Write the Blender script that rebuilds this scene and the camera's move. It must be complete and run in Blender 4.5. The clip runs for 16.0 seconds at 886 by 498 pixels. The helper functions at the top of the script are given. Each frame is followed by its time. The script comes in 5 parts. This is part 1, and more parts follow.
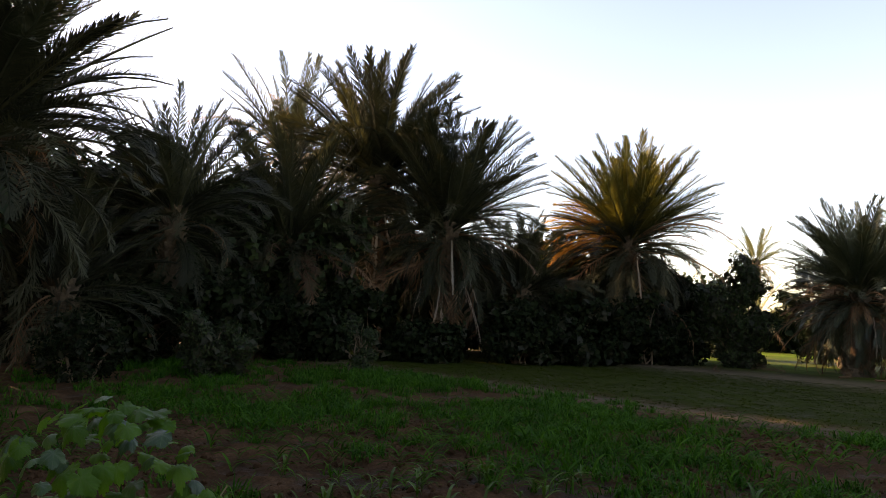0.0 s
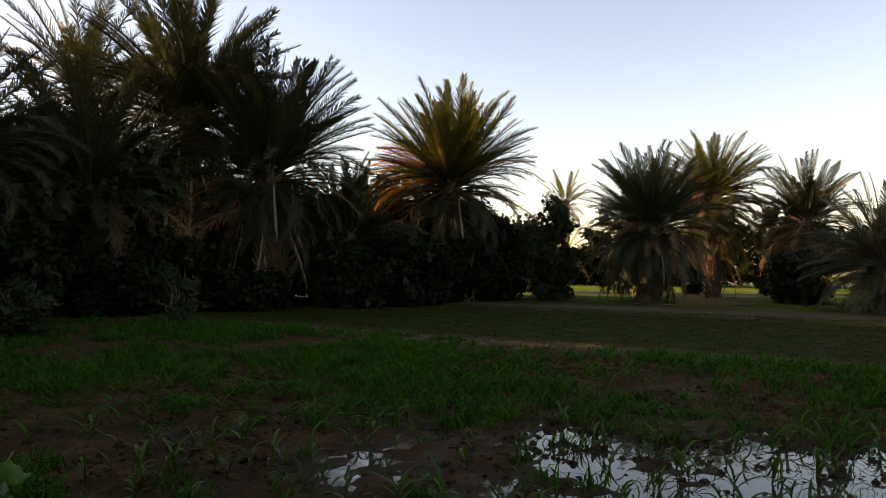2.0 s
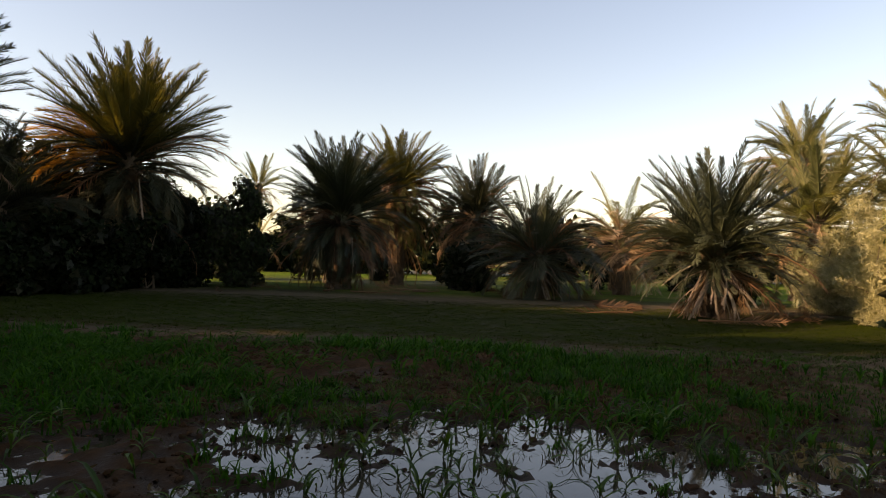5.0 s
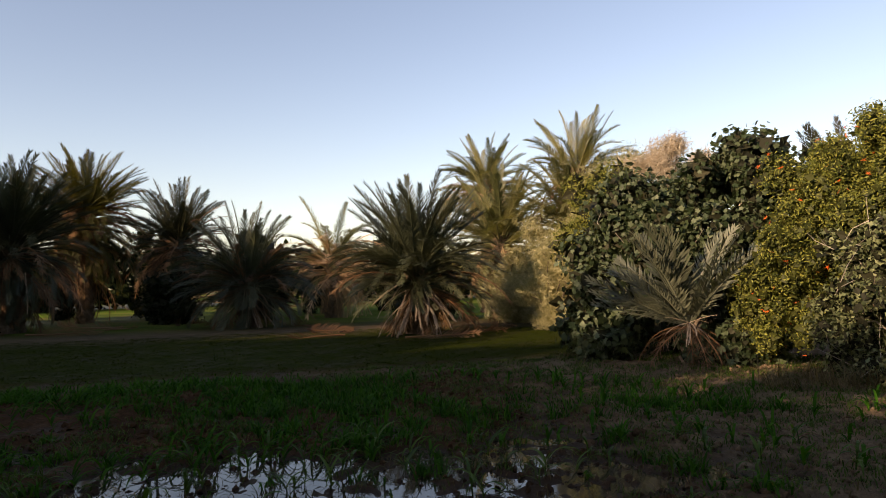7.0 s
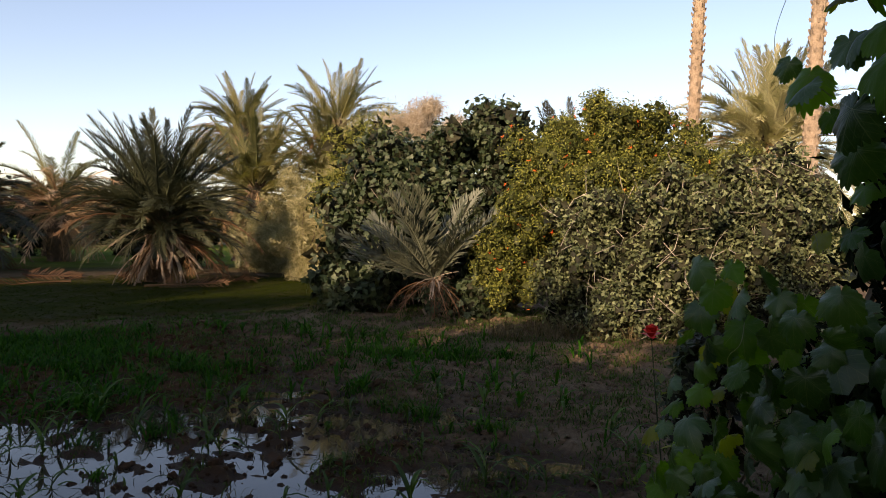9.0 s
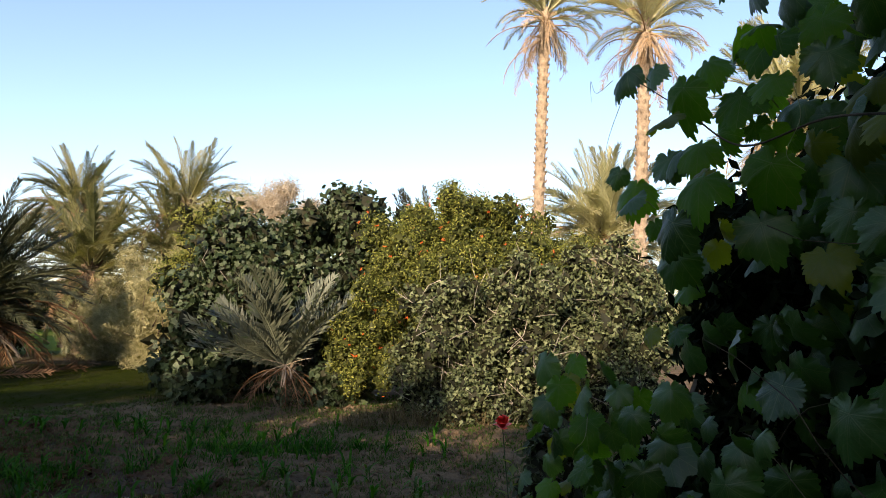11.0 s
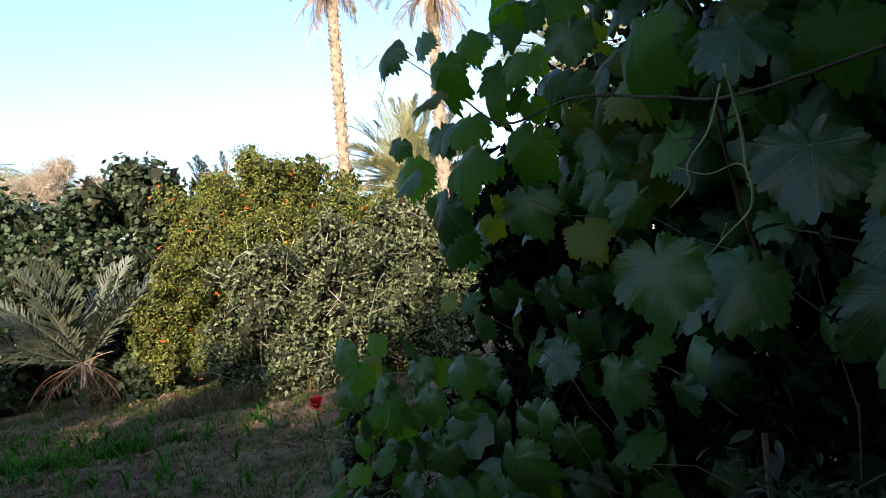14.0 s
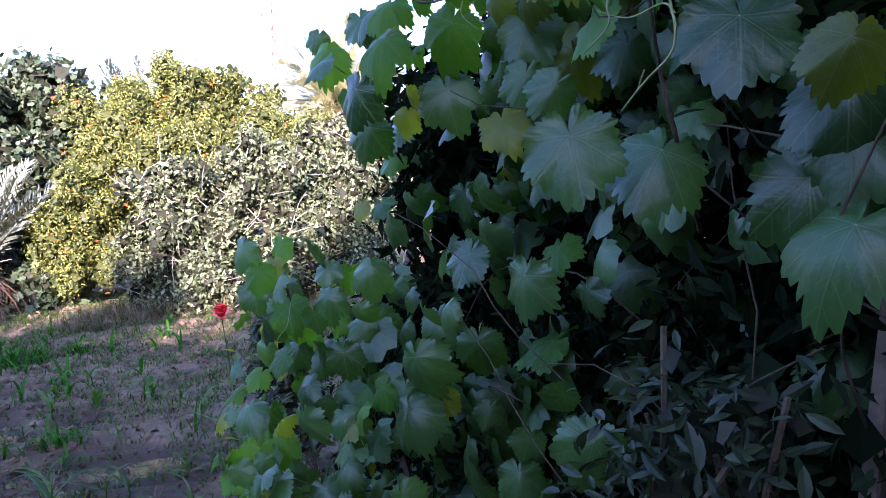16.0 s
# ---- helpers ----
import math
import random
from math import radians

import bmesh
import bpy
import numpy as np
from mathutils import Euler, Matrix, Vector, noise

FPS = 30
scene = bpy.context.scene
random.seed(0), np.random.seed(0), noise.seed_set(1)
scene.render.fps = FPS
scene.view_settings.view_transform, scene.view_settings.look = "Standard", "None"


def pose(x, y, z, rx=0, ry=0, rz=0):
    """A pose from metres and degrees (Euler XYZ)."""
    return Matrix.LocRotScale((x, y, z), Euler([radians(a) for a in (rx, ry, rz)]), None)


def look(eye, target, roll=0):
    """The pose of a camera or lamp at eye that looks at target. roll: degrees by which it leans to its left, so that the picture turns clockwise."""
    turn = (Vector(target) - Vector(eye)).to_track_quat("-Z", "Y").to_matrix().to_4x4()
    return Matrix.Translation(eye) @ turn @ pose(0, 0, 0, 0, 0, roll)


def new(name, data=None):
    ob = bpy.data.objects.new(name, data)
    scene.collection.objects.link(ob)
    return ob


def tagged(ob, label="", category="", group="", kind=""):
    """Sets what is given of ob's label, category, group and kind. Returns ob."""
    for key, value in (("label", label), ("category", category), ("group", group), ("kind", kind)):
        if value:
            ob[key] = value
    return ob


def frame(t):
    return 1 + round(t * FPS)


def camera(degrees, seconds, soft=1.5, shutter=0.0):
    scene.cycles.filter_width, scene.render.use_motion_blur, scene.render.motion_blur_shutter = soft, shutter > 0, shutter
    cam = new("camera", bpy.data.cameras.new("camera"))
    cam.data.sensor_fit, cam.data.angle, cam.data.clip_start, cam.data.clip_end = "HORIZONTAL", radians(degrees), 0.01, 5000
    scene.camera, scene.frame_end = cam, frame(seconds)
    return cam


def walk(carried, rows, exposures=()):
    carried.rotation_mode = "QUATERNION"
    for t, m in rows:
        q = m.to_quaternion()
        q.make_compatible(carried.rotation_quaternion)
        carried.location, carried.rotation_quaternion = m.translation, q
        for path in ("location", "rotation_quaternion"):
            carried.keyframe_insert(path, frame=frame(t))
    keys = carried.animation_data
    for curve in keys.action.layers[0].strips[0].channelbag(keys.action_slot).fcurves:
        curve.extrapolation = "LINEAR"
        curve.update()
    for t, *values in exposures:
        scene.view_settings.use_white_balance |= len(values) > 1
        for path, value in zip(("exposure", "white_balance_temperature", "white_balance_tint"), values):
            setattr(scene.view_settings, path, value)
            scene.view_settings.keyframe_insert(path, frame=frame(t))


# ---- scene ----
# camera and its walk: seconds, place, turn
cam = camera(65.48, 16.0, soft=0.8)
PATH = [
    (0, -0.185, -0.015, 1.483, 95.58, -2.53, 1.04),
    (0.5, -0.189, -0.013, 1.474, 95.05, -2.72, -3.05),
    (1, -0.174, 0.008, 1.465, 92.61, -0.85, -3.66),
    (1.5, -0.154, 0.020, 1.463, 91.72, -0.71, -7.35),
    (2, -0.141, 0.034, 1.446, 91.36, -0.30, -13.17),
    (2.5, -0.129, 0.073, 1.441, 90.85, -0.41, -18.98),
    (3, -0.122, 0.080, 1.444, 89.49, 0.10, -22.92),
    (3.2, -0.126, 0.060, 1.437, 89.76, -0.03, -24.64),
    (5.3, -0.056, 0.190, 1.445, 89.90, -0.30, -42.15),
    (5.5, -0.054, 0.201, 1.447, 89.53, 0.98, -45.10),
    (6, -0.016, 0.180, 1.478, 91.49, 3.64, -52.02),
    (6.5, -0.017, 0.147, 1.490, 92.55, 3.22, -57.41),
    (7, -0.007, 0.146, 1.480, 92.70, 1.30, -61.87),
    (7.5, 0.005, 0.137, 1.479, 91.73, -0.22, -67.19),
    (8, 0.038, 0.121, 1.494, 90.49, 0.47, -74.63),
    (8.5, 0.009, 0.113, 1.514, 91.26, -0.59, -77.96),
    (9, 0.021, 0.110, 1.516, 88.61, -1.43, -81.90),
    (9.5, 0.047, 0.102, 1.527, 88.08, -0.76, -85.99),
    (10, 0.035, 0.096, 1.534, 91.22, -1.23, -89.86),
    (10.2, 0.029, 0.102, 1.529, 92.56, -1.91, -90.92),
    (12.3, 0.030, 0.105, 1.609, 97.97, -0.05, -95.27),
    (12.5, 0.031, 0.104, 1.608, 95.94, -0.25, -95.28),
    (13, 0.043, 0.095, 1.614, 92.70, 0.45, -98.04),
    (13.5, 0.072, 0.065, 1.619, 90.98, 2.29, -103.23),
    (14, 0.083, 0.003, 1.647, 91.40, 5.68, -108.63),
    (14.5, 0.098, -0.022, 1.632, 89.23, 4.67, -112.50),
    (15, 0.125, -0.043, 1.613, 87.25, 4.43, -115.06),
    (15.5, 0.131, -0.042, 1.592, 86.22, 3.52, -114.96),
    (16, 0.146, -0.054, 1.566, 85.30, 2.26, -114.72),
]
EXPOSURES = [(0, 2.15, 8600, 27), (0.5, 1.78, 8700, 27), (1, 1.62, 8700, 26), (2, 1.6, 9300, 23), (3, 1.6, 9300, 23), (5.5, 1.26, 8800, 24), (6.5, 1.1, 8200, 23), (7.5, 1.0, 7900, 25), (8, 1.02, 7700, 25), (9, 1.1, 7500, 24), (9.5, 1.34, 7300, 20), (10, 1.64, 7100, 15), (12.5, 1.02, 6400, 19), (13, 1.28, 6500, 21), (13.5, 1.52, 6300, 19), (14, 1.75, 6000, 13), (14.5, 1.8, 6200, 17), (15, 2.4, 5800, 26), (15.5, 2.9, 5500, 34), (16, 3.4, 5200, 42)]
walk(cam, [(t, pose(x, y, z, a, b, c)) for t, x, y, z, a, b, c in PATH], EXPOSURES)

# ---- light ----
SUN_YAW, SUN_UP = 68.0, 17.8          # degrees to the left of +y, and above the horizon
to_sun = Vector((-math.sin(radians(SUN_YAW)) * math.cos(radians(SUN_UP)),
                 math.cos(radians(SUN_YAW)) * math.cos(radians(SUN_UP)), math.sin(radians(SUN_UP))))
world = bpy.data.worlds.new("sky")
scene.world = world
world.use_nodes = True
wn = world.node_tree.nodes
sky = wn.new("ShaderNodeTexSky")
sky.sky_type, sky.sun_disc = "NISHITA", False
sky.sun_elevation, sky.sun_rotation = radians(SUN_UP), radians(-SUN_YAW)
sky.altitude, sky.air_density, sky.dust_density, sky.ozone_density = 600, 1.0, 1.2, 1.2
wn["Background"].inputs["Strength"].default_value = 0.12
world.node_tree.links.new(sky.outputs[0], wn["Background"].inputs["Color"])
sun = new("sun", bpy.data.lights.new("sun", "SUN"))
sun.data.energy, sun.data.angle, sun.data.color = 4.4, radians(0.6), (1.0, 0.8, 0.58)
sun.matrix_world = look(to_sun * 60, (0, 0, 0))

# ---- materials ----


def material(name, rough=0.6, metal=0.0, spec=0.5):
    m = bpy.data.materials.new(name)
    m.use_nodes = True
    b = m.node_tree.nodes["Principled BSDF"]
    b.inputs["Roughness"].default_value, b.inputs["Metallic"].default_value = rough, metal
    b.inputs["Specular IOR Level"].default_value = spec
    return m, m.node_tree.nodes, m.node_tree.links, b


def ramp(nodes, links, source, stops):
    r = nodes.new("ShaderNodeValToRGB")
    while len(r.color_ramp.elements) < len(stops):
        r.color_ramp.elements.new(0.5)
    for e, (at, colour) in zip(r.color_ramp.elements, stops):
        e.position, e.color = at, (*colour, 1)
    links.new(source, r.inputs[0])
    return r.outputs[0]


def noise_node(nodes, links, scale, detail=4.0, coords="Object", rough=0.55):
    c = nodes.new("ShaderNodeTexCoord")
    n = nodes.new("ShaderNodeTexNoise")
    n.inputs["Scale"].default_value, n.inputs["Detail"].default_value, n.inputs["Roughness"].default_value = scale, detail, rough
    links.new(c.outputs[coords], n.inputs["Vector"])
    return n.outputs["Fac"]


def mathn(nodes, links, op, a, b=None, clamp=False):
    n = nodes.new("ShaderNodeMath")
    n.operation, n.use_clamp = op, clamp
    for i, v in enumerate((a, b)):
        if v is None:
            continue
        if isinstance(v, (int, float)):
            n.inputs[i].default_value = v
        else:
            links.new(v, n.inputs[i])
    return n.outputs[0]


def mixed(nodes, links, fac, a, b, kind="MIX"):
    n = nodes.new("ShaderNodeMix")
    n.data_type, n.blend_type = "RGBA", kind
    for slot, v in ((n.inputs[0], fac), (n.inputs[6], a), (n.inputs[7], b)):
        if isinstance(v, (int, float)):
            slot.default_value = v
        elif isinstance(v, tuple):
            slot.default_value = (*v, 1)
        else:
            links.new(v, slot)
    return n.outputs[2]


def bump(nodes, links, bsdf, height, strength, distance=0.02):
    n = nodes.new("ShaderNodeBump")
    n.inputs["Strength"].default_value, n.inputs["Distance"].default_value = strength, distance
    links.new(height, n.inputs["Height"])
    links.new(n.outputs[0], bsdf.inputs["Normal"])


def foliage(name, dark, mid, light, rough=0.45, through_light=0.3, per="island", spec=0.5, tint=None):
    """Leaves: each leaf or frond takes its own shade; some light passes through."""
    m, nodes, links, b = material(name, rough, 0, spec)
    if per == "island":
        g = nodes.new("ShaderNodeNewGeometry")
        rnd = g.outputs["Random Per Island"]
    else:
        g = nodes.new("ShaderNodeObjectInfo")
        rnd = g.outputs["Random"]
    patch = noise_node(nodes, links, 1.3, 3, "Object")
    fac = mathn(nodes, links, "ADD", mathn(nodes, links, "MULTIPLY", rnd, 0.6), mathn(nodes, links, "MULTIPLY", patch, 0.4))
    col = ramp(nodes, links, fac, [(0.2, dark), (0.5, mid), (0.85, light)])
    links.new(col, b.inputs["Base Color"])
    t = nodes.new("ShaderNodeBsdfTranslucent")
    warm = mixed(nodes, links, 1.0, col, tint or (1.5, 1.45, 0.6), "MULTIPLY")
    links.new(warm, t.inputs["Color"])
    mix = nodes.new("ShaderNodeMixShader")
    mix.inputs[0].default_value = through_light
    links.new(b.outputs[0], mix.inputs[1])
    links.new(t.outputs[0], mix.inputs[2])
    links.new(mix.outputs[0], nodes["Material Output"].inputs["Surface"])
    return m


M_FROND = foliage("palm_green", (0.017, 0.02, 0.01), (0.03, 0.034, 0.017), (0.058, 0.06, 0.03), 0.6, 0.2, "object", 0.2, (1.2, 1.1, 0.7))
# olive green, lightened in place of light on the middle palms
M_FROND_OLIVE_BRIGHT = foliage("palm_olive_brightened", (0.024, 0.031, 0.016), (0.044, 0.054, 0.028), (0.08, 0.09, 0.048), 0.5, 0.22, "object", 0.35, (1.2, 1.1, 0.7))
# yellowish green crowns; part of this brightness is painted sun
M_FROND_LIT_LIME = foliage("palm_lit_yellow_green", (0.036, 0.04, 0.012), (0.064, 0.066, 0.019), (0.115, 0.108, 0.032), 0.55, 0.38, "object", 0.25, (1.5, 1.3, 0.55))
M_FROND_YOUNG = foliage("palm_young", (0.03, 0.036, 0.022), (0.075, 0.086, 0.056), (0.145, 0.157, 0.11), 0.4, 0.12, "object", 0.45)
# bright copy of the palm green with low sunlight painted in
M_FROND_SUNLIT = foliage("palm_sunlit_gold", (0.06, 0.07, 0.028), (0.135, 0.14, 0.06), (0.25, 0.235, 0.11), 0.5, 0.35, "object")
# amber of sun shining through fronds, held in the colour itself
M_FROND_SUN_AMBER = foliage("palm_sun_amber", (0.2, 0.11, 0.022), (0.34, 0.2, 0.04), (0.48, 0.31, 0.07), 0.6, 0.6, "object", 0.2, (1.4, 1.1, 0.4))
M_FROND_DRY = foliage("palm_dry", (0.055, 0.029, 0.014), (0.122, 0.068, 0.033), (0.23, 0.14, 0.075), 0.75, 0.15, "object", 0.2, (1.3, 1.1, 0.7))
# dry fronds as the sun lights them, a brightened copy of the dry tone
M_FROND_DRY_LIT = foliage("palm_dry_sunlit", (0.22, 0.15, 0.085), (0.37, 0.26, 0.155), (0.52, 0.39, 0.25), 0.75, 0.3, "object", 0.2, (1.2, 1.05, 0.75))
M_FROND_PALE = foliage("palm_pale_dead", (0.2, 0.155, 0.11), (0.3, 0.24, 0.18), (0.44, 0.37, 0.29), 0.8, 0.1, "object", 0.2, (1.1, 1.0, 0.8))
M_FROND_SILVER = foliage("palm_silver_green", (0.2, 0.205, 0.11), (0.33, 0.325, 0.18), (0.48, 0.46, 0.28), 0.45, 0.25, "object", 0.4)
M_FIG = foliage("fig_leaf", (0.018, 0.032, 0.012), (0.036, 0.056, 0.024), (0.105, 0.13, 0.072), 0.5, 0.2, "island", 0.25)
M_FIG_PALE = foliage("pale_fig_leaf", (0.035, 0.048, 0.02), (0.102, 0.127, 0.058), (0.24, 0.27, 0.145), 0.55, 0.25, "island", 0.2)
M_POM = foliage("small_yellow_green_leaf", (0.035, 0.053, 0.01), (0.12, 0.14, 0.026), (0.29, 0.295, 0.07), 0.5, 0.3, "island", 0.25, (1.3, 1.25, 0.5))
M_DARKLEAF = foliage("dark_shrub_leaf", (0.012, 0.024, 0.008), (0.022, 0.038, 0.012), (0.042, 0.062, 0.02), 0.55, 0.15, "island", 0.15)
M_NARROW = foliage("narrow_dark_leaf", (0.01, 0.019, 0.007), (0.018, 0.03, 0.011), (0.036, 0.052, 0.019), 0.5, 0.15, "island", 0.25)
# near-black leaf: deep shade of hedge, scrub and undergrowth put in its colour
M_LEAF_IN_SHADE = foliage("leaf_in_shade", (0.004, 0.007, 0.003), (0.008, 0.013, 0.005), (0.017, 0.024, 0.009), 0.8, 0.1, "island", 0.03)
# darkened leaves for the insides of crowns, where shade falls
M_INNER_SHADE = foliage("shaded_inner_leaf", (0.012, 0.014, 0.007), (0.02, 0.022, 0.011), (0.035, 0.034, 0.017), 0.7, 0.1, "island", 0.2)
M_POM_SHADE = foliage("shaded_yellow_green_leaf", (0.025, 0.032, 0.008), (0.042, 0.05, 0.012), (0.065, 0.07, 0.018), 0.6, 0.2, "island", 0.2)
M_FEATHER = foliage("grey_feathery_twig", (0.19, 0.18, 0.09), (0.3, 0.285, 0.155), (0.42, 0.4, 0.24), 0.7, 0.3, "island", 0.2)
M_PLUME = foliage("pinkish_plume", (0.3, 0.26, 0.19), (0.44, 0.39, 0.3), (0.58, 0.53, 0.44), 0.8, 0.45, "island", 0.1, (1.1, 1.0, 0.85))
M_GRASS = foliage("field_grass", (0.008, 0.04, 0.003), (0.017, 0.078, 0.005), (0.04, 0.128, 0.01), 0.7, 0.35, "island", 0.08)
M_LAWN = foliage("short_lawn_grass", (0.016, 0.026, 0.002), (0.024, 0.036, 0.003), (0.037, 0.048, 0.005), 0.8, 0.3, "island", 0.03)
M_STRAW = foliage("dry_grass", (0.06, 0.05, 0.022), (0.10, 0.082, 0.038), (0.17, 0.14, 0.075), 0.8, 0.2, "island", 0.2)
M_MAIZE = foliage("seedling_leaf", (0.02, 0.05, 0.006), (0.038, 0.085, 0.01), (0.068, 0.13, 0.018), 0.5, 0.35, "object", 0.25)
M_WEED = foliage("weed_leaf", (0.02, 0.042, 0.007), (0.04, 0.075, 0.013), (0.08, 0.12, 0.028), 0.65, 0.3, "island", 0.1)


def petal(name, colour):
    m, nodes, links, b = material(name, 0.5)
    fac = noise_node(nodes, links, 40, 2)
    links.new(ramp(nodes, links, fac, [(0.3, tuple(c * 0.7 for c in colour)), (0.7, colour)]), b.inputs["Base Color"])
    return m


M_ORANGE = petal("orange_blossom", (0.7, 0.14, 0.02))
M_RED = petal("red_blossom", (0.8, 0.03, 0.015))


def bark(name, dark, mid, light, scale, strength=0.8):
    m, nodes, links, b = material(name, 0.9, 0, 0.2)
    big, fine = noise_node(nodes, links, scale, 5), noise_node(nodes, links, scale * 6, 4)
    fac = mathn(nodes, links, "ADD", mathn(nodes, links, "MULTIPLY", big, 0.6), mathn(nodes, links, "MULTIPLY", fine, 0.4))
    links.new(ramp(nodes, links, fac, [(0.3, dark), (0.5, mid), (0.72, light)]), b.inputs["Base Color"])
    bump(nodes, links, b, fac, strength, 0.03)
    return m


M_TRUNK = bark("palm_trunk", (0.045, 0.032, 0.02), (0.1, 0.072, 0.046), (0.19, 0.145, 0.095), 4)
M_TRUNK_TALL = bark("tall_palm_trunk", (0.13, 0.1, 0.07), (0.24, 0.187, 0.13), (0.36, 0.29, 0.21), 5)
M_BOOT = bark("palm_leaf_base", (0.06, 0.043, 0.028), (0.13, 0.1, 0.068), (0.26, 0.21, 0.15), 9)
M_BRANCH = bark("grey_branch", (0.17, 0.15, 0.12), (0.3, 0.27, 0.22), (0.42, 0.38, 0.32), 9, 0.4)
M_BRANCH_DARK = bark("dark_branch", (0.06, 0.045, 0.03), (0.12, 0.09, 0.06), (0.2, 0.15, 0.1), 9, 0.4)
M_CANE = bark("vine_cane", (0.10, 0.075, 0.03), (0.2, 0.16, 0.07), (0.32, 0.28, 0.13), 14, 0.3)
M_CANE_DARK = bark("vine_cane_old", (0.03, 0.022, 0.012), (0.06, 0.045, 0.025), (0.11, 0.085, 0.045), 14, 0.3)
M_FLOWER_STEM = bark("flower_stem", (0.02, 0.035, 0.012), (0.035, 0.055, 0.02), (0.05, 0.07, 0.03), 14, 0.1)
M_TENDRIL = bark("vine_tendril", (0.12, 0.15, 0.05), (0.19, 0.22, 0.08), (0.26, 0.28, 0.12), 14, 0.1)


def vine_leaf_material(name, dark, mid, light, through_light, spec=0.5):
    """Grape leaf: pale veins along five rays from the stalk, waxy top, leaf-local coordinates in the UV map."""
    m, nodes, links, b = material(name, 0.4, 0, spec)
    uv = nodes.new("ShaderNodeUVMap")
    sep = nodes.new("ShaderNodeSeparateXYZ")
    links.new(uv.outputs[0], sep.inputs[0])
    x, y = sep.outputs[0], sep.outputs[1]
    vein = None
    for k, a in enumerate((90, 42, 138, -8, 188)):
        ca, sa = math.cos(radians(a)), math.sin(radians(a))
        side = mathn(nodes, links, "ABSOLUTE", mathn(nodes, links, "SUBTRACT", mathn(nodes, links, "MULTIPLY", x, sa), mathn(nodes, links, "MULTIPLY", y, ca)))
        along = mathn(nodes, links, "ADD", mathn(nodes, links, "MULTIPLY", x, ca), mathn(nodes, links, "MULTIPLY", y, sa))
        thin = mathn(nodes, links, "SUBTRACT", 1.0, mathn(nodes, links, "DIVIDE", side, 0.011), True)
        on = mathn(nodes, links, "MULTIPLY", thin, mathn(nodes, links, "GREATER_THAN", along, 0.0))
        # side veins leave the main one at a slant
        comb = mathn(nodes, links, "SINE", mathn(nodes, links, "MULTIPLY", mathn(nodes, links, "SUBTRACT", along, mathn(nodes, links, "MULTIPLY", side, 0.9)), 38.0))
        fine = mathn(nodes, links, "MULTIPLY", mathn(nodes, links, "GREATER_THAN", comb, 0.955), mathn(nodes, links, "LESS_THAN", side, 0.2))
        fine = mathn(nodes, links, "MULTIPLY", mathn(nodes, links, "MULTIPLY", fine, mathn(nodes, links, "GREATER_THAN", along, 0.06)), 0.4)
        both = mathn(nodes, links, "MAXIMUM", on, fine)
        vein = both if vein is None else mathn(nodes, links, "MAXIMUM", vein, both)
    oi = nodes.new("ShaderNodeNewGeometry")
    oj = nodes.new("ShaderNodeObjectInfo")
    rnd = mathn(nodes, links, "FRACT", mathn(nodes, links, "ADD", oi.outputs["Random Per Island"], oj.outputs["Random"]))
    patch = noise_node(nodes, links, 14, 4, "UV")
    blotch = noise_node(nodes, links, 2.5, 3, "UV")
    fac = mathn(nodes, links, "ADD", mathn(nodes, links, "MULTIPLY", rnd, 0.6), mathn(nodes, links, "MULTIPLY", mathn(nodes, links, "ADD", patch, blotch), 0.2))
    col = ramp(nodes, links, fac, [(0.2, dark), (0.5, mid), (0.9, light)])
    col = mixed(nodes, links, mathn(nodes, links, "MULTIPLY", vein, 0.4), col, (0.13, 0.17, 0.08))
    links.new(col, b.inputs["Base Color"])
    rough = mathn(nodes, links, "ADD", 0.34, mathn(nodes, links, "MULTIPLY", patch, 0.12))
    links.new(rough, b.inputs["Roughness"])
    height = mathn(nodes, links, "ADD", mathn(nodes, links, "MULTIPLY", vein, -0.22), patch)
    bump(nodes, links, b, height, 0.3, 0.004)
    t = nodes.new("ShaderNodeBsdfTranslucent")
    links.new(mixed(nodes, links, 1.0, col, (2.2, 2.0, 0.45), "MULTIPLY"), t.inputs["Color"])
    mix = nodes.new("ShaderNodeMixShader")
    mix.inputs[0].default_value = through_light
    links.new(b.outputs[0], mix.inputs[1])
    links.new(t.outputs[0], mix.inputs[2])
    links.new(mix.outputs[0], nodes["Material Output"].inputs["Surface"])
    return m


M_VINE = vine_leaf_material("vine_leaf", (0.017, 0.05, 0.008), (0.032, 0.085, 0.015), (0.055, 0.125, 0.026), 0.32, 0.52)
M_VINE_FRESH = vine_leaf_material("vine_leaf_fresh", (0.032, 0.09, 0.008), (0.05, 0.135, 0.012), (0.08, 0.18, 0.02), 0.45, 0.15)
M_VINE_YELLOW = vine_leaf_material("vine_leaf_yellow_green", (0.07, 0.095, 0.01), (0.11, 0.145, 0.014), (0.17, 0.19, 0.025), 0.5, 0.3)


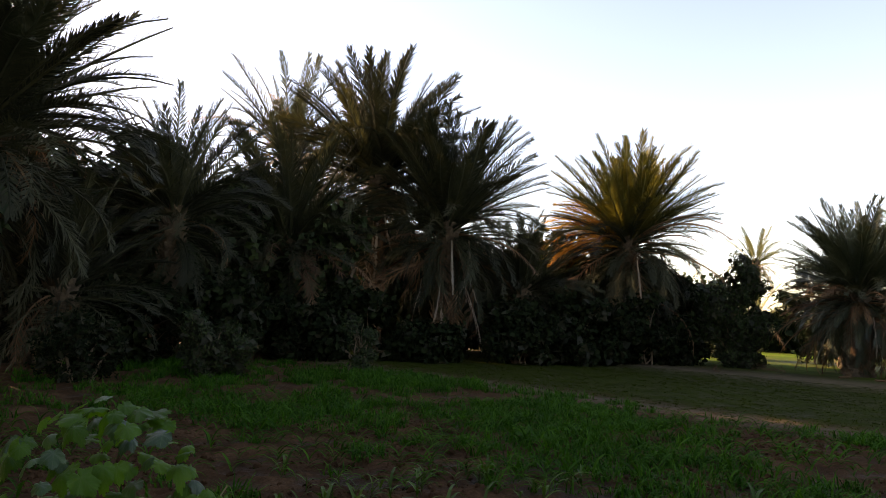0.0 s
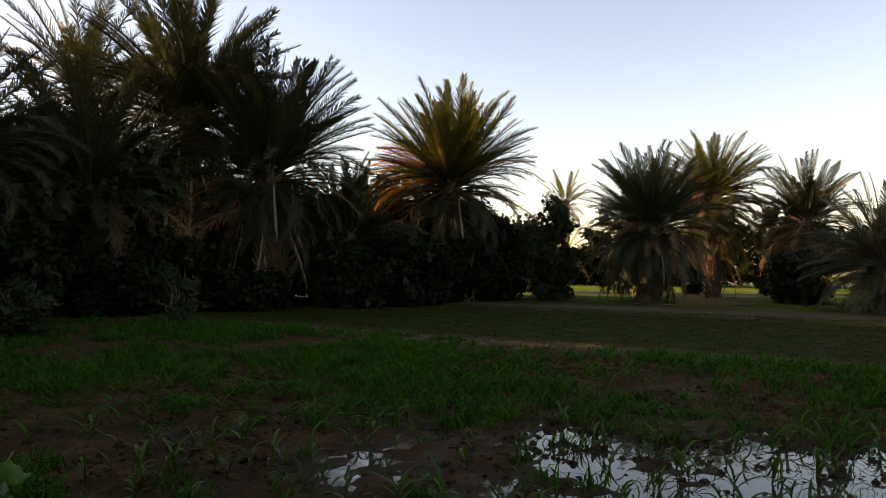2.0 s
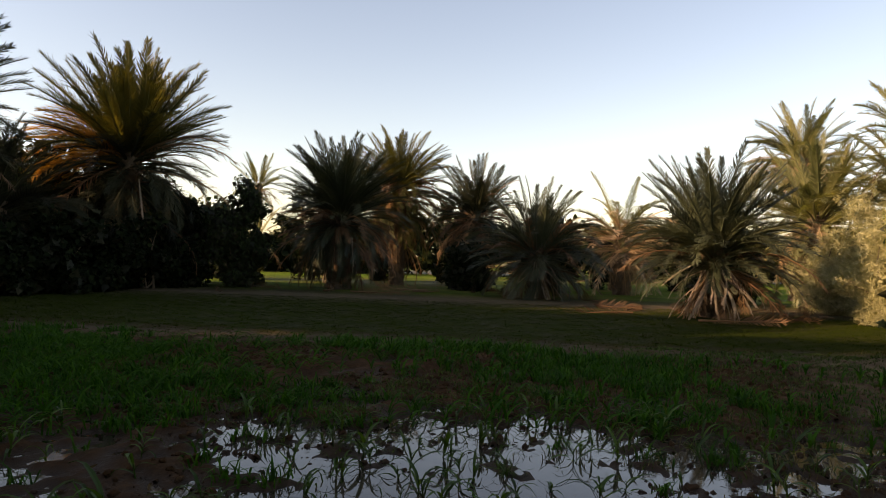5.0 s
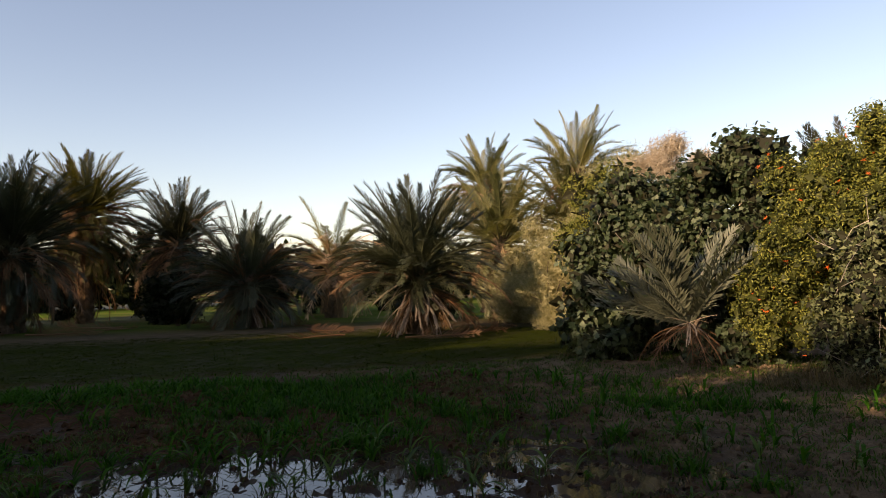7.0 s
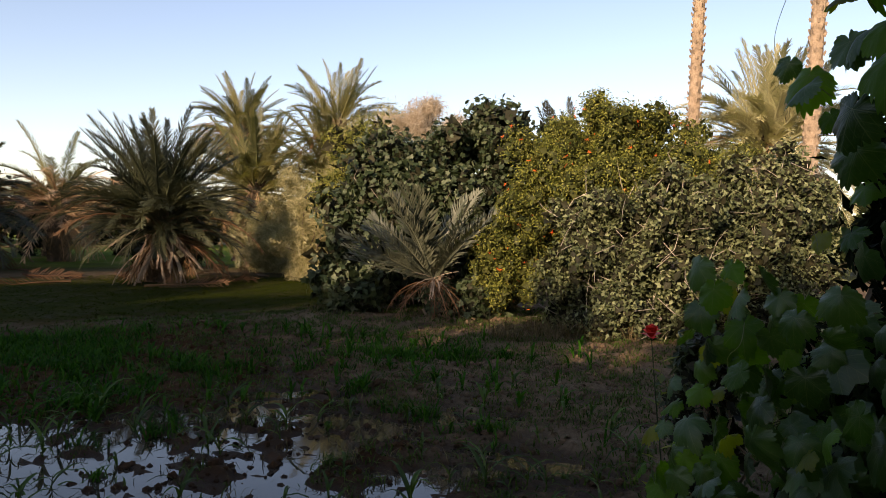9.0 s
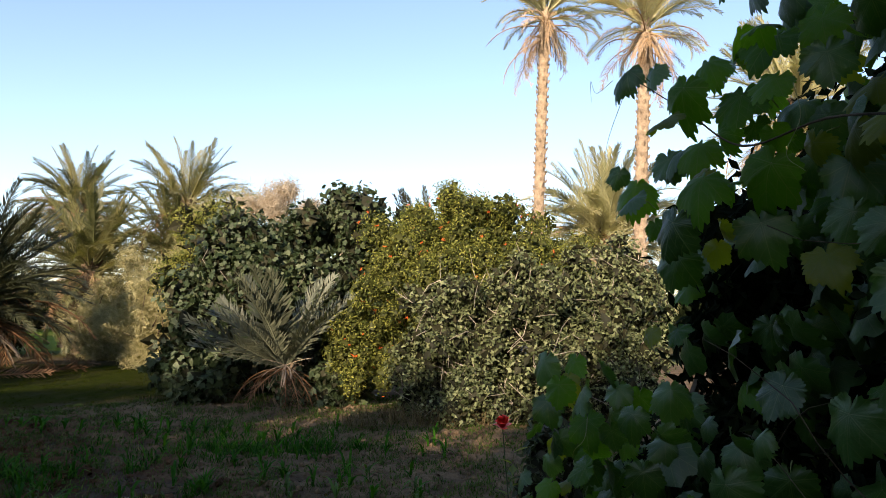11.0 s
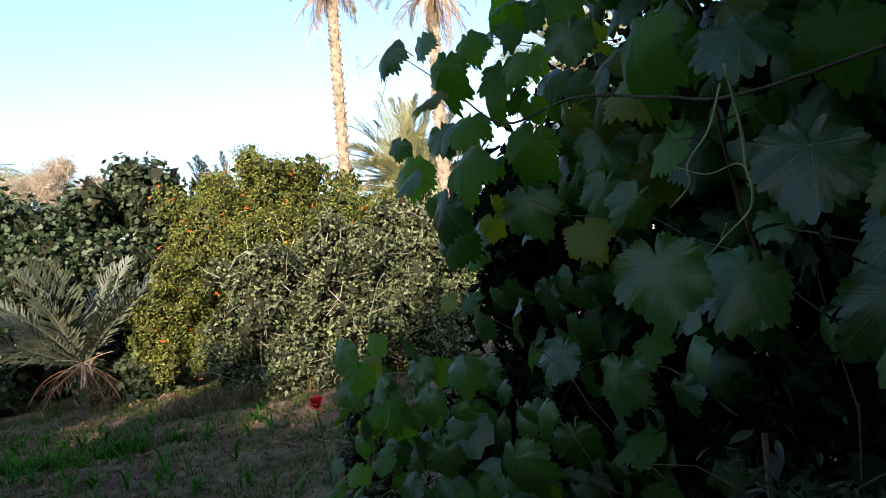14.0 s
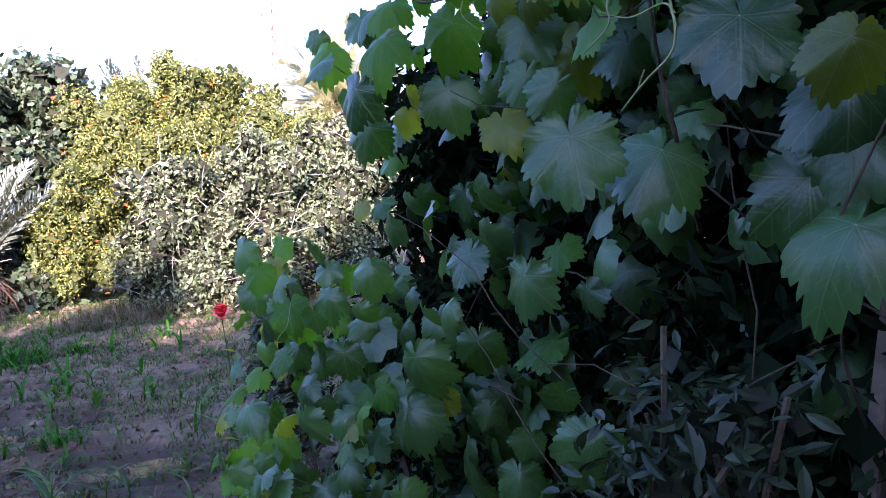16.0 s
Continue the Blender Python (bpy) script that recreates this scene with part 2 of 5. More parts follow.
def ground_material():
    """Dark wet silt in the flooded part, reddish clods round it, a pale worn track, short grass beyond."""
    m, nodes, links, b = material("field_soil", 0.95, 0, 0.03)
    g = nodes.new("ShaderNodeNewGeometry")
    sep = nodes.new("ShaderNodeSeparateXYZ")
    links.new(g.outputs["Position"], sep.inputs[0])
    big, mid, fine = noise_node(nodes, links, 0.35, 4), noise_node(nodes, links, 2.2, 5), noise_node(nodes, links, 24, 5, rough=0.7)
    fac = mathn(nodes, links, "ADD", mathn(nodes, links, "MULTIPLY", mid, 0.5), mathn(nodes, links, "MULTIPLY", fine, 0.5))
    soil = ramp(nodes, links, fac, [(0.3, (0.018, 0.01, 0.005)), (0.5, (0.055, 0.028, 0.013)), (0.7, (0.125, 0.068, 0.034))])
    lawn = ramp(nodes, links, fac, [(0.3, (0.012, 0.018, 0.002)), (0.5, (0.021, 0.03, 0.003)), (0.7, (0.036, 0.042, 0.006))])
    # distant fields get a lighter green that stands in for sunlight on them
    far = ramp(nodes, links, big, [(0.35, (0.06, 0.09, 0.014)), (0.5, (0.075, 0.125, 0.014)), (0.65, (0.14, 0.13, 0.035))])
    # the field's edge runs along a slanted line, worn ragged by the noise
    edge = mathn(nodes, links, "ADD", mathn(nodes, links, "MULTIPLY", sep.outputs[0], 0.72), mathn(nodes, links, "MULTIPLY", sep.outputs[1], 0.69))
    ragged = mathn(nodes, links, "ADD", edge, mathn(nodes, links, "MULTIPLY", mathn(nodes, links, "SUBTRACT", mid, 0.5), 3.0))
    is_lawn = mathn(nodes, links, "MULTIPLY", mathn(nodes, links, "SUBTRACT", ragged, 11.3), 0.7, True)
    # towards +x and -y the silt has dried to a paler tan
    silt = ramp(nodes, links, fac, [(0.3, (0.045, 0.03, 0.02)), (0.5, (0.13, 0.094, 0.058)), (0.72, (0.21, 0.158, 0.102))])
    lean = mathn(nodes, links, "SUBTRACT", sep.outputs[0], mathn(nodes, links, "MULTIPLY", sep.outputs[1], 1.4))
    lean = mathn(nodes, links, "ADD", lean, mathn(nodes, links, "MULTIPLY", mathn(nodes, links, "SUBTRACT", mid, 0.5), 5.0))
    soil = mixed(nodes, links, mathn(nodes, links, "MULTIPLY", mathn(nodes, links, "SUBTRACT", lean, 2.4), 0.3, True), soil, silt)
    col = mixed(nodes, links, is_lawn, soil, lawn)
    track = mathn(nodes, links, "SUBTRACT", 1.0, mathn(nodes, links, "MULTIPLY", mathn(nodes, links, "ABSOLUTE", mathn(nodes, links, "SUBTRACT", ragged, 11.3)), 1.1), True)
    col = mixed(nodes, links, mathn(nodes, links, "MULTIPLY", track, 0.5), col, (0.13, 0.11, 0.07))
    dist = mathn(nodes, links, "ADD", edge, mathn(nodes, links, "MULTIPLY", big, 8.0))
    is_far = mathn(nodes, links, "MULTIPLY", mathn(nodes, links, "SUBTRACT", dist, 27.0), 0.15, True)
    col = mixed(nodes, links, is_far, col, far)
    # dead fronds and dust lie trodden into the belt under the palms
    belt = mathn(nodes, links, "SUBTRACT", 1.0, mathn(nodes, links, "MULTIPLY", mathn(nodes, links, "ABSOLUTE", mathn(nodes, links, "SUBTRACT", ragged, 23.0)), 0.3), True)
    litter = ramp(nodes, links, fac, [(0.3, (0.05, 0.034, 0.02)), (0.5, (0.11, 0.08, 0.05)), (0.7, (0.2, 0.155, 0.1))])
    col = mixed(nodes, links, mathn(nodes, links, "MULTIPLY", belt, 0.85), col, litter)
    wet = mathn(nodes, links, "MULTIPLY", mathn(nodes, links, "SUBTRACT", 0.012, sep.outputs[2]), 28.0, True)
    col = mixed(nodes, links, mathn(nodes, links, "MULTIPLY", wet, 0.75), col, (0.035, 0.024, 0.017))
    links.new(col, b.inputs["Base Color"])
    links.new(mathn(nodes, links, "SUBTRACT", 0.92, mathn(nodes, links, "MULTIPLY", wet, 0.5)), b.inputs["Roughness"])
    bump(nodes, links, b, mathn(nodes, links, "ADD", mathn(nodes, links, "MULTIPLY", fine, 0.5), mid), 0.9, 0.06)
    return m


M_GROUND = ground_material()


def water_material():
    m, nodes, links, b = material("muddy_water", 0.04, 0, 0.5)
    fac = noise_node(nodes, links, 1.2, 3)
    links.new(ramp(nodes, links, fac, [(0.35, (0.03, 0.022, 0.016)), (0.65, (0.055, 0.042, 0.032))]), b.inputs["Base Color"])
    b.inputs["IOR"].default_value = 1.45
    bump(nodes, links, b, noise_node(nodes, links, 7, 2), 0.03, 0.02)
    return m


M_WATER = water_material()

# ---- builders ----


def part(name, mesh, mat, parent=None, label="", at=None):
    ob = new(name, mesh)
    if mat is not None and not mesh.materials:
        mesh.materials.append(mat)
    if parent is not None:
        ob.parent = parent
    if at is not None:
        ob.matrix_basis = at
    if label:
        ob["label"] = label
    return ob


def thing(name, place, label, category, group="", kind=""):
    ob = new(name)
    ob.empty_display_size = 0.2
    ob.matrix_basis = Matrix.Translation(place)
    return tagged(ob, label, category, group, kind)


def mesh_of(name, verts, faces, smooth=False, uv=None):
    me = bpy.data.meshes.new(name)
    me.from_pydata(verts if isinstance(verts, list) else verts.tolist(), [], faces if isinstance(faces, list) else faces.tolist())
    if uv is not None:
        layer = me.uv_layers.new(name="UVMap")
        index = np.empty(len(me.loops), dtype=np.int32)
        me.loops.foreach_get("vertex_index", index)
        layer.data.foreach_set("uv", np.asarray(uv, dtype=np.float32)[index].ravel())
    if smooth:
        me.polygons.foreach_set("use_smooth", [True] * len(me.polygons))
    me.update()
    return me


def tube(points, radii, sides=6):
    """Rings round a bent line: verts and faces."""
    verts, faces = [], []
    pts = [Vector(p) for p in points]
    ref = Vector((0.31, 0.17, 0.93))
    for i, p in enumerate(pts):
        d = (pts[min(i + 1, len(pts) - 1)] - pts[max(i - 1, 0)]).normalized()
        u = d.cross(ref)
        u = (u if u.length > 1e-3 else d.cross(Vector((1, 0, 0)))).normalized()
        w = d.cross(u)
        for k in range(sides):
            a = 2 * math.pi * k / sides
            verts.append(tuple(p + (u * math.cos(a) + w * math.sin(a)) * radii[i]))
    for i in range(len(pts) - 1):
        for k in range(sides):
            a, b = i * sides + k, i * sides + (k + 1) % sides
            faces.append((a, b, b + sides, a + sides))
    faces.append(tuple(range(sides))[::-1])
    faces.append(tuple(range((len(pts) - 1) * sides, len(pts) * sides)))
    return verts, faces


def join(pieces):
    verts, faces = [], []
    for v, f in pieces:
        n = len(verts)
        verts.extend(v)
        faces.extend(tuple(i + n for i in q) for q in f)
    return verts, faces


def frames_from(normals, rng):
    """Turns whose z axes are the given normals, spun at random."""
    n = normals / np.linalg.norm(normals, axis=1, keepdims=True)
    r = rng.normal(size=n.shape)
    x = r - n * (r * n).sum(1, keepdims=True)
    x /= np.linalg.norm(x, axis=1, keepdims=True)
    return np.stack([x, np.cross(n, x), n], -1)


def scatter(template, faces, places, turns, sizes):
    """Copies of one small template joined: all their verts and faces."""
    t = np.asarray(template, float)
    v = np.einsum("nij,kj->nki", turns, t) * sizes[:, None, None] + places[:, None, :]
    k, fs = len(t), np.asarray(faces)
    f = (fs[None] + (np.arange(len(places)) * k)[:, None, None]).reshape(-1, fs.shape[1])
    return v.reshape(-1, 3), f


# small leaf shapes, 1 long, stalk at the origin, along +x
SMALL_LEAF = ([(0, 0, 0), (0.45, 0.2, 0.05), (1, 0, -0.03), (0.45, -0.2, 0.05)], [(0, 1, 2), (0, 2, 3)])
LANCE_LEAF = ([(0, 0, 0), (0.2, 0.12, 0.03), (0.2, -0.12, 0.03), (0.5, 0.17, 0.05), (0.5, 0, 0.0), (0.5, -0.17, 0.05), (0.8, 0.1, 0.0), (0.8, -0.1, 0.0), (1, 0, -0.08)],
              [(0, 4, 1), (0, 2, 4), (1, 4, 3), (2, 5, 4), (3, 4, 6), (4, 5, 7), (4, 8, 6), (4, 7, 8)])
BROAD_LEAF = ([(0, 0, 0), (0.1, 0.4, 0.05), (0.38, 0.28, 0.02), (0.6, 0.48, -0.02), (0.68, 0.2, 0.03), (1, 0, -0.08), (0.68, -0.2, 0.03),
               (0.6, -0.48, -0.02), (0.38, -0.28, 0.02), (0.1, -0.4, 0.05), (0.45, 0, 0.0)],
              [(10, 0, 1), (10, 1, 2), (10, 2, 3), (10, 3, 4), (10, 4, 5), (10, 5, 6), (10, 6, 7), (10, 7, 8), (10, 8, 9), (10, 9, 0)])
PLAIN_LEAF = ([(0, 0, 0), (0.4, 0.4, 0.06), (1, 0, -0.08), (0.4, -0.4, 0.06)], [(0, 1, 2), (0, 2, 3)])
LOBED_LEAF = ([(0, 0, 0), (0.35, 0.3, 0.1), (0.55, 0.12, 0.04), (1, 0.05, -0.12), (0.55, -0.14, 0.05), (0.4, -0.32, 0.08)], [(0, 1, 2), (0, 2, 4), (2, 3, 4), (0, 4, 5)])
WISP = ([(0, -0.02, 0), (0, 0.02, 0), (0.5, 0.03, 0.06), (0.5, -0.03, 0.06), (1.0, 0, -0.04)], [(0, 1, 2), (0, 2, 3), (3, 2, 4)])
BLADE = ([(0, -0.5, 0), (0, 0.5, 0), (0.3, 0.5, 0.55), (0.3, -0.5, 0.55), (1.0, 0, 0.72)], [(0, 1, 2), (0, 2, 3), (3, 2, 4)])


def frond_mesh(name, length, droop, seed, pairs=58, spread=0.3, leaf=0.165, ragged=0.0, fold=0.5, twist=0.0, wide=1.0, loose=0.55):
    """A feather leaf that leaves the origin along +x and bends down; stalk, then two rows of narrow leaflets."""
    rng = random.Random(seed)
    n = 9
    pts, ang, p = [], 0.0, Vector((0, 0, 0))
    sway = rng.uniform(-0.3, 0.3) + twist
    step = length / (n - 1)
    for i in range(n):
        pts.append(p.copy())
        ang = -droop * (i / (n - 1)) ** 1.6
        side = sway * (i / (n - 1))
        p = p + Vector((math.cos(ang) * math.cos(side), math.sin(side), math.sin(ang))) * step
    radii = [0.045 * (1 - 0.86 * i / (n - 1)) * length / 3.5 + 0.004 for i in range(n)]
    verts, faces = tube(pts, radii, 4)

    def along(s):
        f = s * (n - 1)
        i = min(int(f), n - 2)
        return pts[i].lerp(pts[i + 1], f - i), (pts[i + 1] - pts[i]).normalized()

    for k in range(pairs):
        s = 0.14 + 0.86 * (k + rng.uniform(-0.3, 0.3)) / (pairs - 1)
        s = min(max(s, 0.1), 0.998)
        c, d = along(s)
        u = d.cross(Vector((0, 0, 1))).normalized()
        w = u.cross(d)
        size = leaf * length * (0.35 + 0.65 * math.sin(math.pi * min(1, s * 0.85 + 0.16)) ** 0.8)
        for sgn in (-1, 1):
            if rng.random() < ragged:
                continue
            lean = 0.58 + spread * (1 - s) + rng.uniform(-0.17, 0.17)
            lift = fold + rng.uniform(-loose, loose)
            v = d * math.cos(lean) + (u * sgn * math.cos(lift) + w * math.sin(lift)) * math.sin(lean)
            size_k = size * rng.uniform(0.8, 1.15)
            tip = c + v * size_k + Vector((0, 0, -0.2 * size_k * (0.3 + rng.random())))
            midp = c + v * size_k * 0.45
            half = v.cross(w).normalized() * (0.0085 * length / 3.2 + 0.0034) * wide
            b = len(verts)
            verts += [tuple(c - half * 0.4), tuple(midp - half), tuple(tip), tuple(midp + half), tuple(c + half * 0.4)]
            faces += [(b, b + 1, b + 3, b + 4), (b + 1, b + 2, b + 3)]
    return mesh_of(name, verts, faces)


FROND_KINDS = {}


def frond_variants(kind, mat, droops, pairs, **more):
    FROND_KINDS[kind] = []
    for i, dr in enumerate(droops):
        me = frond_mesh("frond_" + kind, 1.0 * 3.2, dr, 11 * i + len(kind), pairs, **more)
        me.materials.append(mat)
        FROND_KINDS[kind].append(me)


UPRIGHT, ARCHED, HANGING = (0.2, 0.35, 0.5, 0.75), (0.9, 1.15, 1.4), (1.2, 1.5, 1.8)
for tone, mat in (("green", M_FROND), ("gold", M_FROND_SUNLIT), ("silver", M_FROND_SILVER), ("olive", M_FROND_OLIVE_BRIGHT), ("lime", M_FROND_LIT_LIME)):
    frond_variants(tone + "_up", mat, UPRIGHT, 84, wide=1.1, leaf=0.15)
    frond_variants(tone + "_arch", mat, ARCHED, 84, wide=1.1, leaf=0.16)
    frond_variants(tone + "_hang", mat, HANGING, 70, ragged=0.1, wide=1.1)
frond_variants("amber_arch", M_FROND_SUN_AMBER, (0.5, 0.9, 1.2), 60, ragged=0.05)
frond_variants("dry_arch", M_FROND_DRY, ARCHED, 50, ragged=0.2, fold=0.1, wide=1.1)
frond_variants("dry_hang", M_FROND_DRY, HANGING, 46, ragged=0.3, fold=-0.2, spread=0.2, wide=0.95)
frond_variants("straw_arch", M_FROND_DRY_LIT, ARCHED, 50, ragged=0.2, fold=0.1, wide=1.1)
frond_variants("straw_hang", M_FROND_DRY_LIT, HANGING, 46, ragged=0.3, fold=-0.2, spread=0.2, wide=0.95)
frond_variants("pale_hang", M_FROND_PALE, (0.3, 0.6, 0.9), 40, ragged=0.2, fold=-0.3, spread=-0.3, leaf=0.07, wide=2.2)


def trunk_mesh(name, height, r0, r1, boots, seed, lean=(0.0, 0.0), boot_len=0.16):
    """A palm trunk wrapped in the cut bases of its old leaves, set in a spiral."""
    rng = random.Random(seed)
    n = max(5, int(height / 0.5))
    pts = [(lean[0] * (i / n) ** 1.5, lean[1] * (i / n) ** 1.5, -0.15 + (height + 0.15) * i / n) for i in range(n + 1)]
    rad = [(r0 + (r1 - r0) * i / n) * (1.25 if i == 0 else 1) * rng.uniform(0.95, 1.05) for i in range(n + 1)]
    verts, faces = tube(pts, rad, 12)
    for k in range(boots):
        s = k / boots
        z = s * height
        f = s * n
        i = min(int(f), n - 1)
        c = Vector(pts[i]).lerp(Vector(pts[i + 1]), f - i)
        r = (r0 + (r1 - r0) * s) * 0.93
        a = k * 2.39996 + rng.uniform(-0.15, 0.15)
        o, t = Vector((math.cos(a), math.sin(a), 0)), Vector((-math.sin(a), math.cos(a), 0))
        ln, w = boot_len * rng.uniform(0.7, 1.3), r * 0.42
        b = len(verts)
        low, top = c + o * r, c + o * (r + ln * 0.55) + Vector((0, 0, ln))
        up = Vector((0, 0, 1))
        verts += [tuple(low - t * w), tuple(low + t * w), tuple(low - up * 0.05 + o * 0.035), tuple(top - t * w * 0.55), tuple(top + t * w * 0.55), tuple(top + o * 0.03 - up * 0.03)]
        faces += [(b, b + 2, b + 5, b + 3), (b + 2, b + 1, b + 4, b + 5), (b + 1, b, b + 3, b + 4), (b + 3, b + 5, b + 4)]
    return mesh_of(name, verts, faces)


def palm(place, crown, length, label, seed, tone="green", fronds=60, dry=10, hanging=0, radius=0.3, low=-35, spike=0.5, boots=None,
         trunk_mat=None, lean=(0, 0), tall=False, group="date palms", skirt=0.0, dry_arch=0, dry_tone="dry", low_shade_tone="", arch_from=26, side=0.0):
    """Date palm: trunk, rings of living fronds from upright to drooping, dry ones under them."""
    rng = random.Random(seed)
    base = thing("date_palm", (place[0], place[1], 0), label, "palm tree", group)
    me = trunk_mesh("trunk", max(crown, 0.3), radius * 1.1, radius * (0.85 if tall else 1.0), boots or int(60 + crown * 26), seed, lean, 0.07 if tall else 0.2)
    part("trunk", me, trunk_mat or M_TRUNK, base)
    top = Vector((lean[0], lean[1], crown))

    def put(name, kind, elev, azim, size, dz=0.0, out=0.0):
        reach = radius * 0.7 + out
        m = Matrix.Translation(top + Vector((math.cos(azim) * reach, math.sin(azim) * reach, dz)))
        m = m @ Matrix.Rotation(azim, 4, "Z") @ Matrix.Rotation(-elev, 4, "Y") @ Matrix.Rotation(rng.uniform(-0.5, 0.5), 4, "X") @ Matrix.Scale(size / 3.2, 4)
        part(name, rng.choice(FROND_KINDS[kind]), None, base, "", m)

    # half of them stand up in an even dome, the rest arch over and hang down round the trunk
    standing = int(fronds * (0.8 if tall else 0.52 - 0.8 * side))
    low_sin = math.sin(radians(low))
    for k in range(fronds):
        if k < standing:
            s = (k + 0.5) / standing
            deg = 87 - (87 - max(24, low)) * s ** (0.6 + spike * 0.25)
            down = 0.15 * s
        else:
            s = (k + 0.5 - standing) / (fronds - standing)
            deg = math.degrees(math.asin(0.5 + (low_sin - 0.5) * s))
            down = 0.2 + s * (0.25 if tall else min(1.6, crown * 0.32)) * rng.uniform(0.4, 1.1)
        deg += rng.uniform(-8, 8)
        azim = k * 2.39996 + rng.uniform(-0.5, 0.5)
        # a second tone on the lower fronds paints shade beneath the crown
        kind = (low_shade_tone if low_shade_tone and k > standing else tone) + ("_up" if deg > arch_from else "_arch" if deg > 4 - 120 * side else "_hang")
        reach = float(np.interp(deg, (-60, -10, 20, 50, 90), (0.7 + side, 0.76 + side, 0.86 + side, 0.98, 1.0)))
        put("frond", kind, radians(deg), azim, length * reach * rng.uniform(0.86, 1.06), -down)
    for k in range(dry):
        wide = skirt > 0 and k % 5 > 1
        put("dry_frond", dry_tone + ("_arch" if wide else "_hang"), radians(rng.uniform(-25, 28) if wide else rng.uniform(-70, -10)), rng.uniform(0, 6.283), length * rng.uniform(0.6, 1.0), -0.3 - skirt * rng.random() * (0.5 if wide else 1.0))
    for k in range(dry_arch):
        put("dry_frond", dry_tone + "_arch", radians(rng.uniform(0, 55)), rng.uniform(0, 6.283), length * rng.uniform(0.75, 1.05), -0.2)
    facing = math.atan2(-place[1], -place[0])
    for k in range(hanging):
        if tall:
            put("dead_frond", "pale_hang", radians(rng.uniform(-85, -50)), facing + rng.uniform(-2.9, 2.9), length * rng.uniform(0.4, 0.75), -0.2 - skirt * rng.random() * 0.5)
        elif crown < 3:
            put("dead_frond", "pale_hang", radians(rng.uniform(-62, -18)), facing + rng.uniform(-1.5, 1.5), length * rng.uniform(0.42, 0.66), -0.2 - skirt * rng.random())
        else:
            put("dead_frond", "pale_hang", radians(rng.uniform(-85, -60)), facing + rng.uniform(-1.3, 1.3), length * rng.uniform(0.3, 0.55), -0.3 - skirt * rng.random(), rng.uniform(0.3, 1.3))
    return base


def crown_points(clumps, n, rng, depth=0.4, up=0.3):
    """Places and normals of leaves spread over the outsides of many clumps."""
    c = np.asarray(clumps, float)
    area = c[:, 3] ** 2
    pick = rng.choice(len(c), size=n, p=area / area.sum())
    d = rng.normal(size=(n, 3))
    d /= np.linalg.norm(d, axis=1, keepdims=True)
    r = c[pick, 3] * (1 - depth * rng.random(n) ** 1.6) * (1 + 0.12 * rng.normal(size=n))
    p = c[pick, :3] + d * r[:, None]
    keep = p[:, 2] > 0.03
    nrm = d + np.array([0, 0, up]) + 0.75 * rng.normal(size=(n, 3))
    return p[keep], nrm[keep]


def lumps(centre, radii, count, size, rng, squash=1.0):
    """Clumps set over the inside and the skin of an egg shape that stands on the ground."""
    out = []
    for _ in range(count):
        d = rng.normal(size=3)
        d /= np.linalg.norm(d)
        q = np.array(centre) + d * np.array(radii) * rng.uniform(0.45, 1.0)
        s = size * rng.uniform(0.6, 1.25)
        q[2] = max(q[2], s * 0.6)
        out.append((*q, s))
    return out


def limbs(base, clumps, rng, r0, count, jag=0.12, sides=5):
    """Bent tapering limbs from a foot to the clumps."""
    pieces = []
    order = rng.permutation(len(clumps))[:count]
    for i in order:
        end = np.array(clumps[i][:3])
        start = np.array([base[0] + rng.normal() * 0.12, base[1] + rng.normal() * 0.12, 0.0])
        pts = []
        for k in range(7):
            s = k / 6
            p = start * (1 - s) + end * s
            p = p + rng.normal(size=3) * jag * np.linalg.norm(end - start) * 0.35 * math.sin(math.pi * s)
            p[2] += 0.25 * math.sin(math.pi * s) * 0.6
            pts.append(tuple(p))
        r = r0 * rng.uniform(0.5, 1.0)
        pieces.append(tube(pts, [r * (1 - 0.85 * k / 6) + 0.004 for k in range(7)], sides))
    return mesh_of("trunk", *join(pieces))


def twigs(clumps, count, rng, length, r):
    """Short bare twigs that stick out between the leaves, joined."""
    pieces = []
    p, nrm = crown_points(clumps, count, rng, 0.25, 0.3)
    for q, n in zip(p, nrm):
        d = n / np.linalg.norm(n) + 0.5 * rng.normal(size=3)
        mid = q + d * length * 0.5
        end = mid + (d + 0.6 * rng.normal(size=3)) * length * 0.5
        pieces.append(tube([tuple(q - d * length * 0.4), tuple(mid), tuple(end)], [r, r * 0.7, r * 0.25], 3))
    return mesh_of("twigs", *join(pieces))


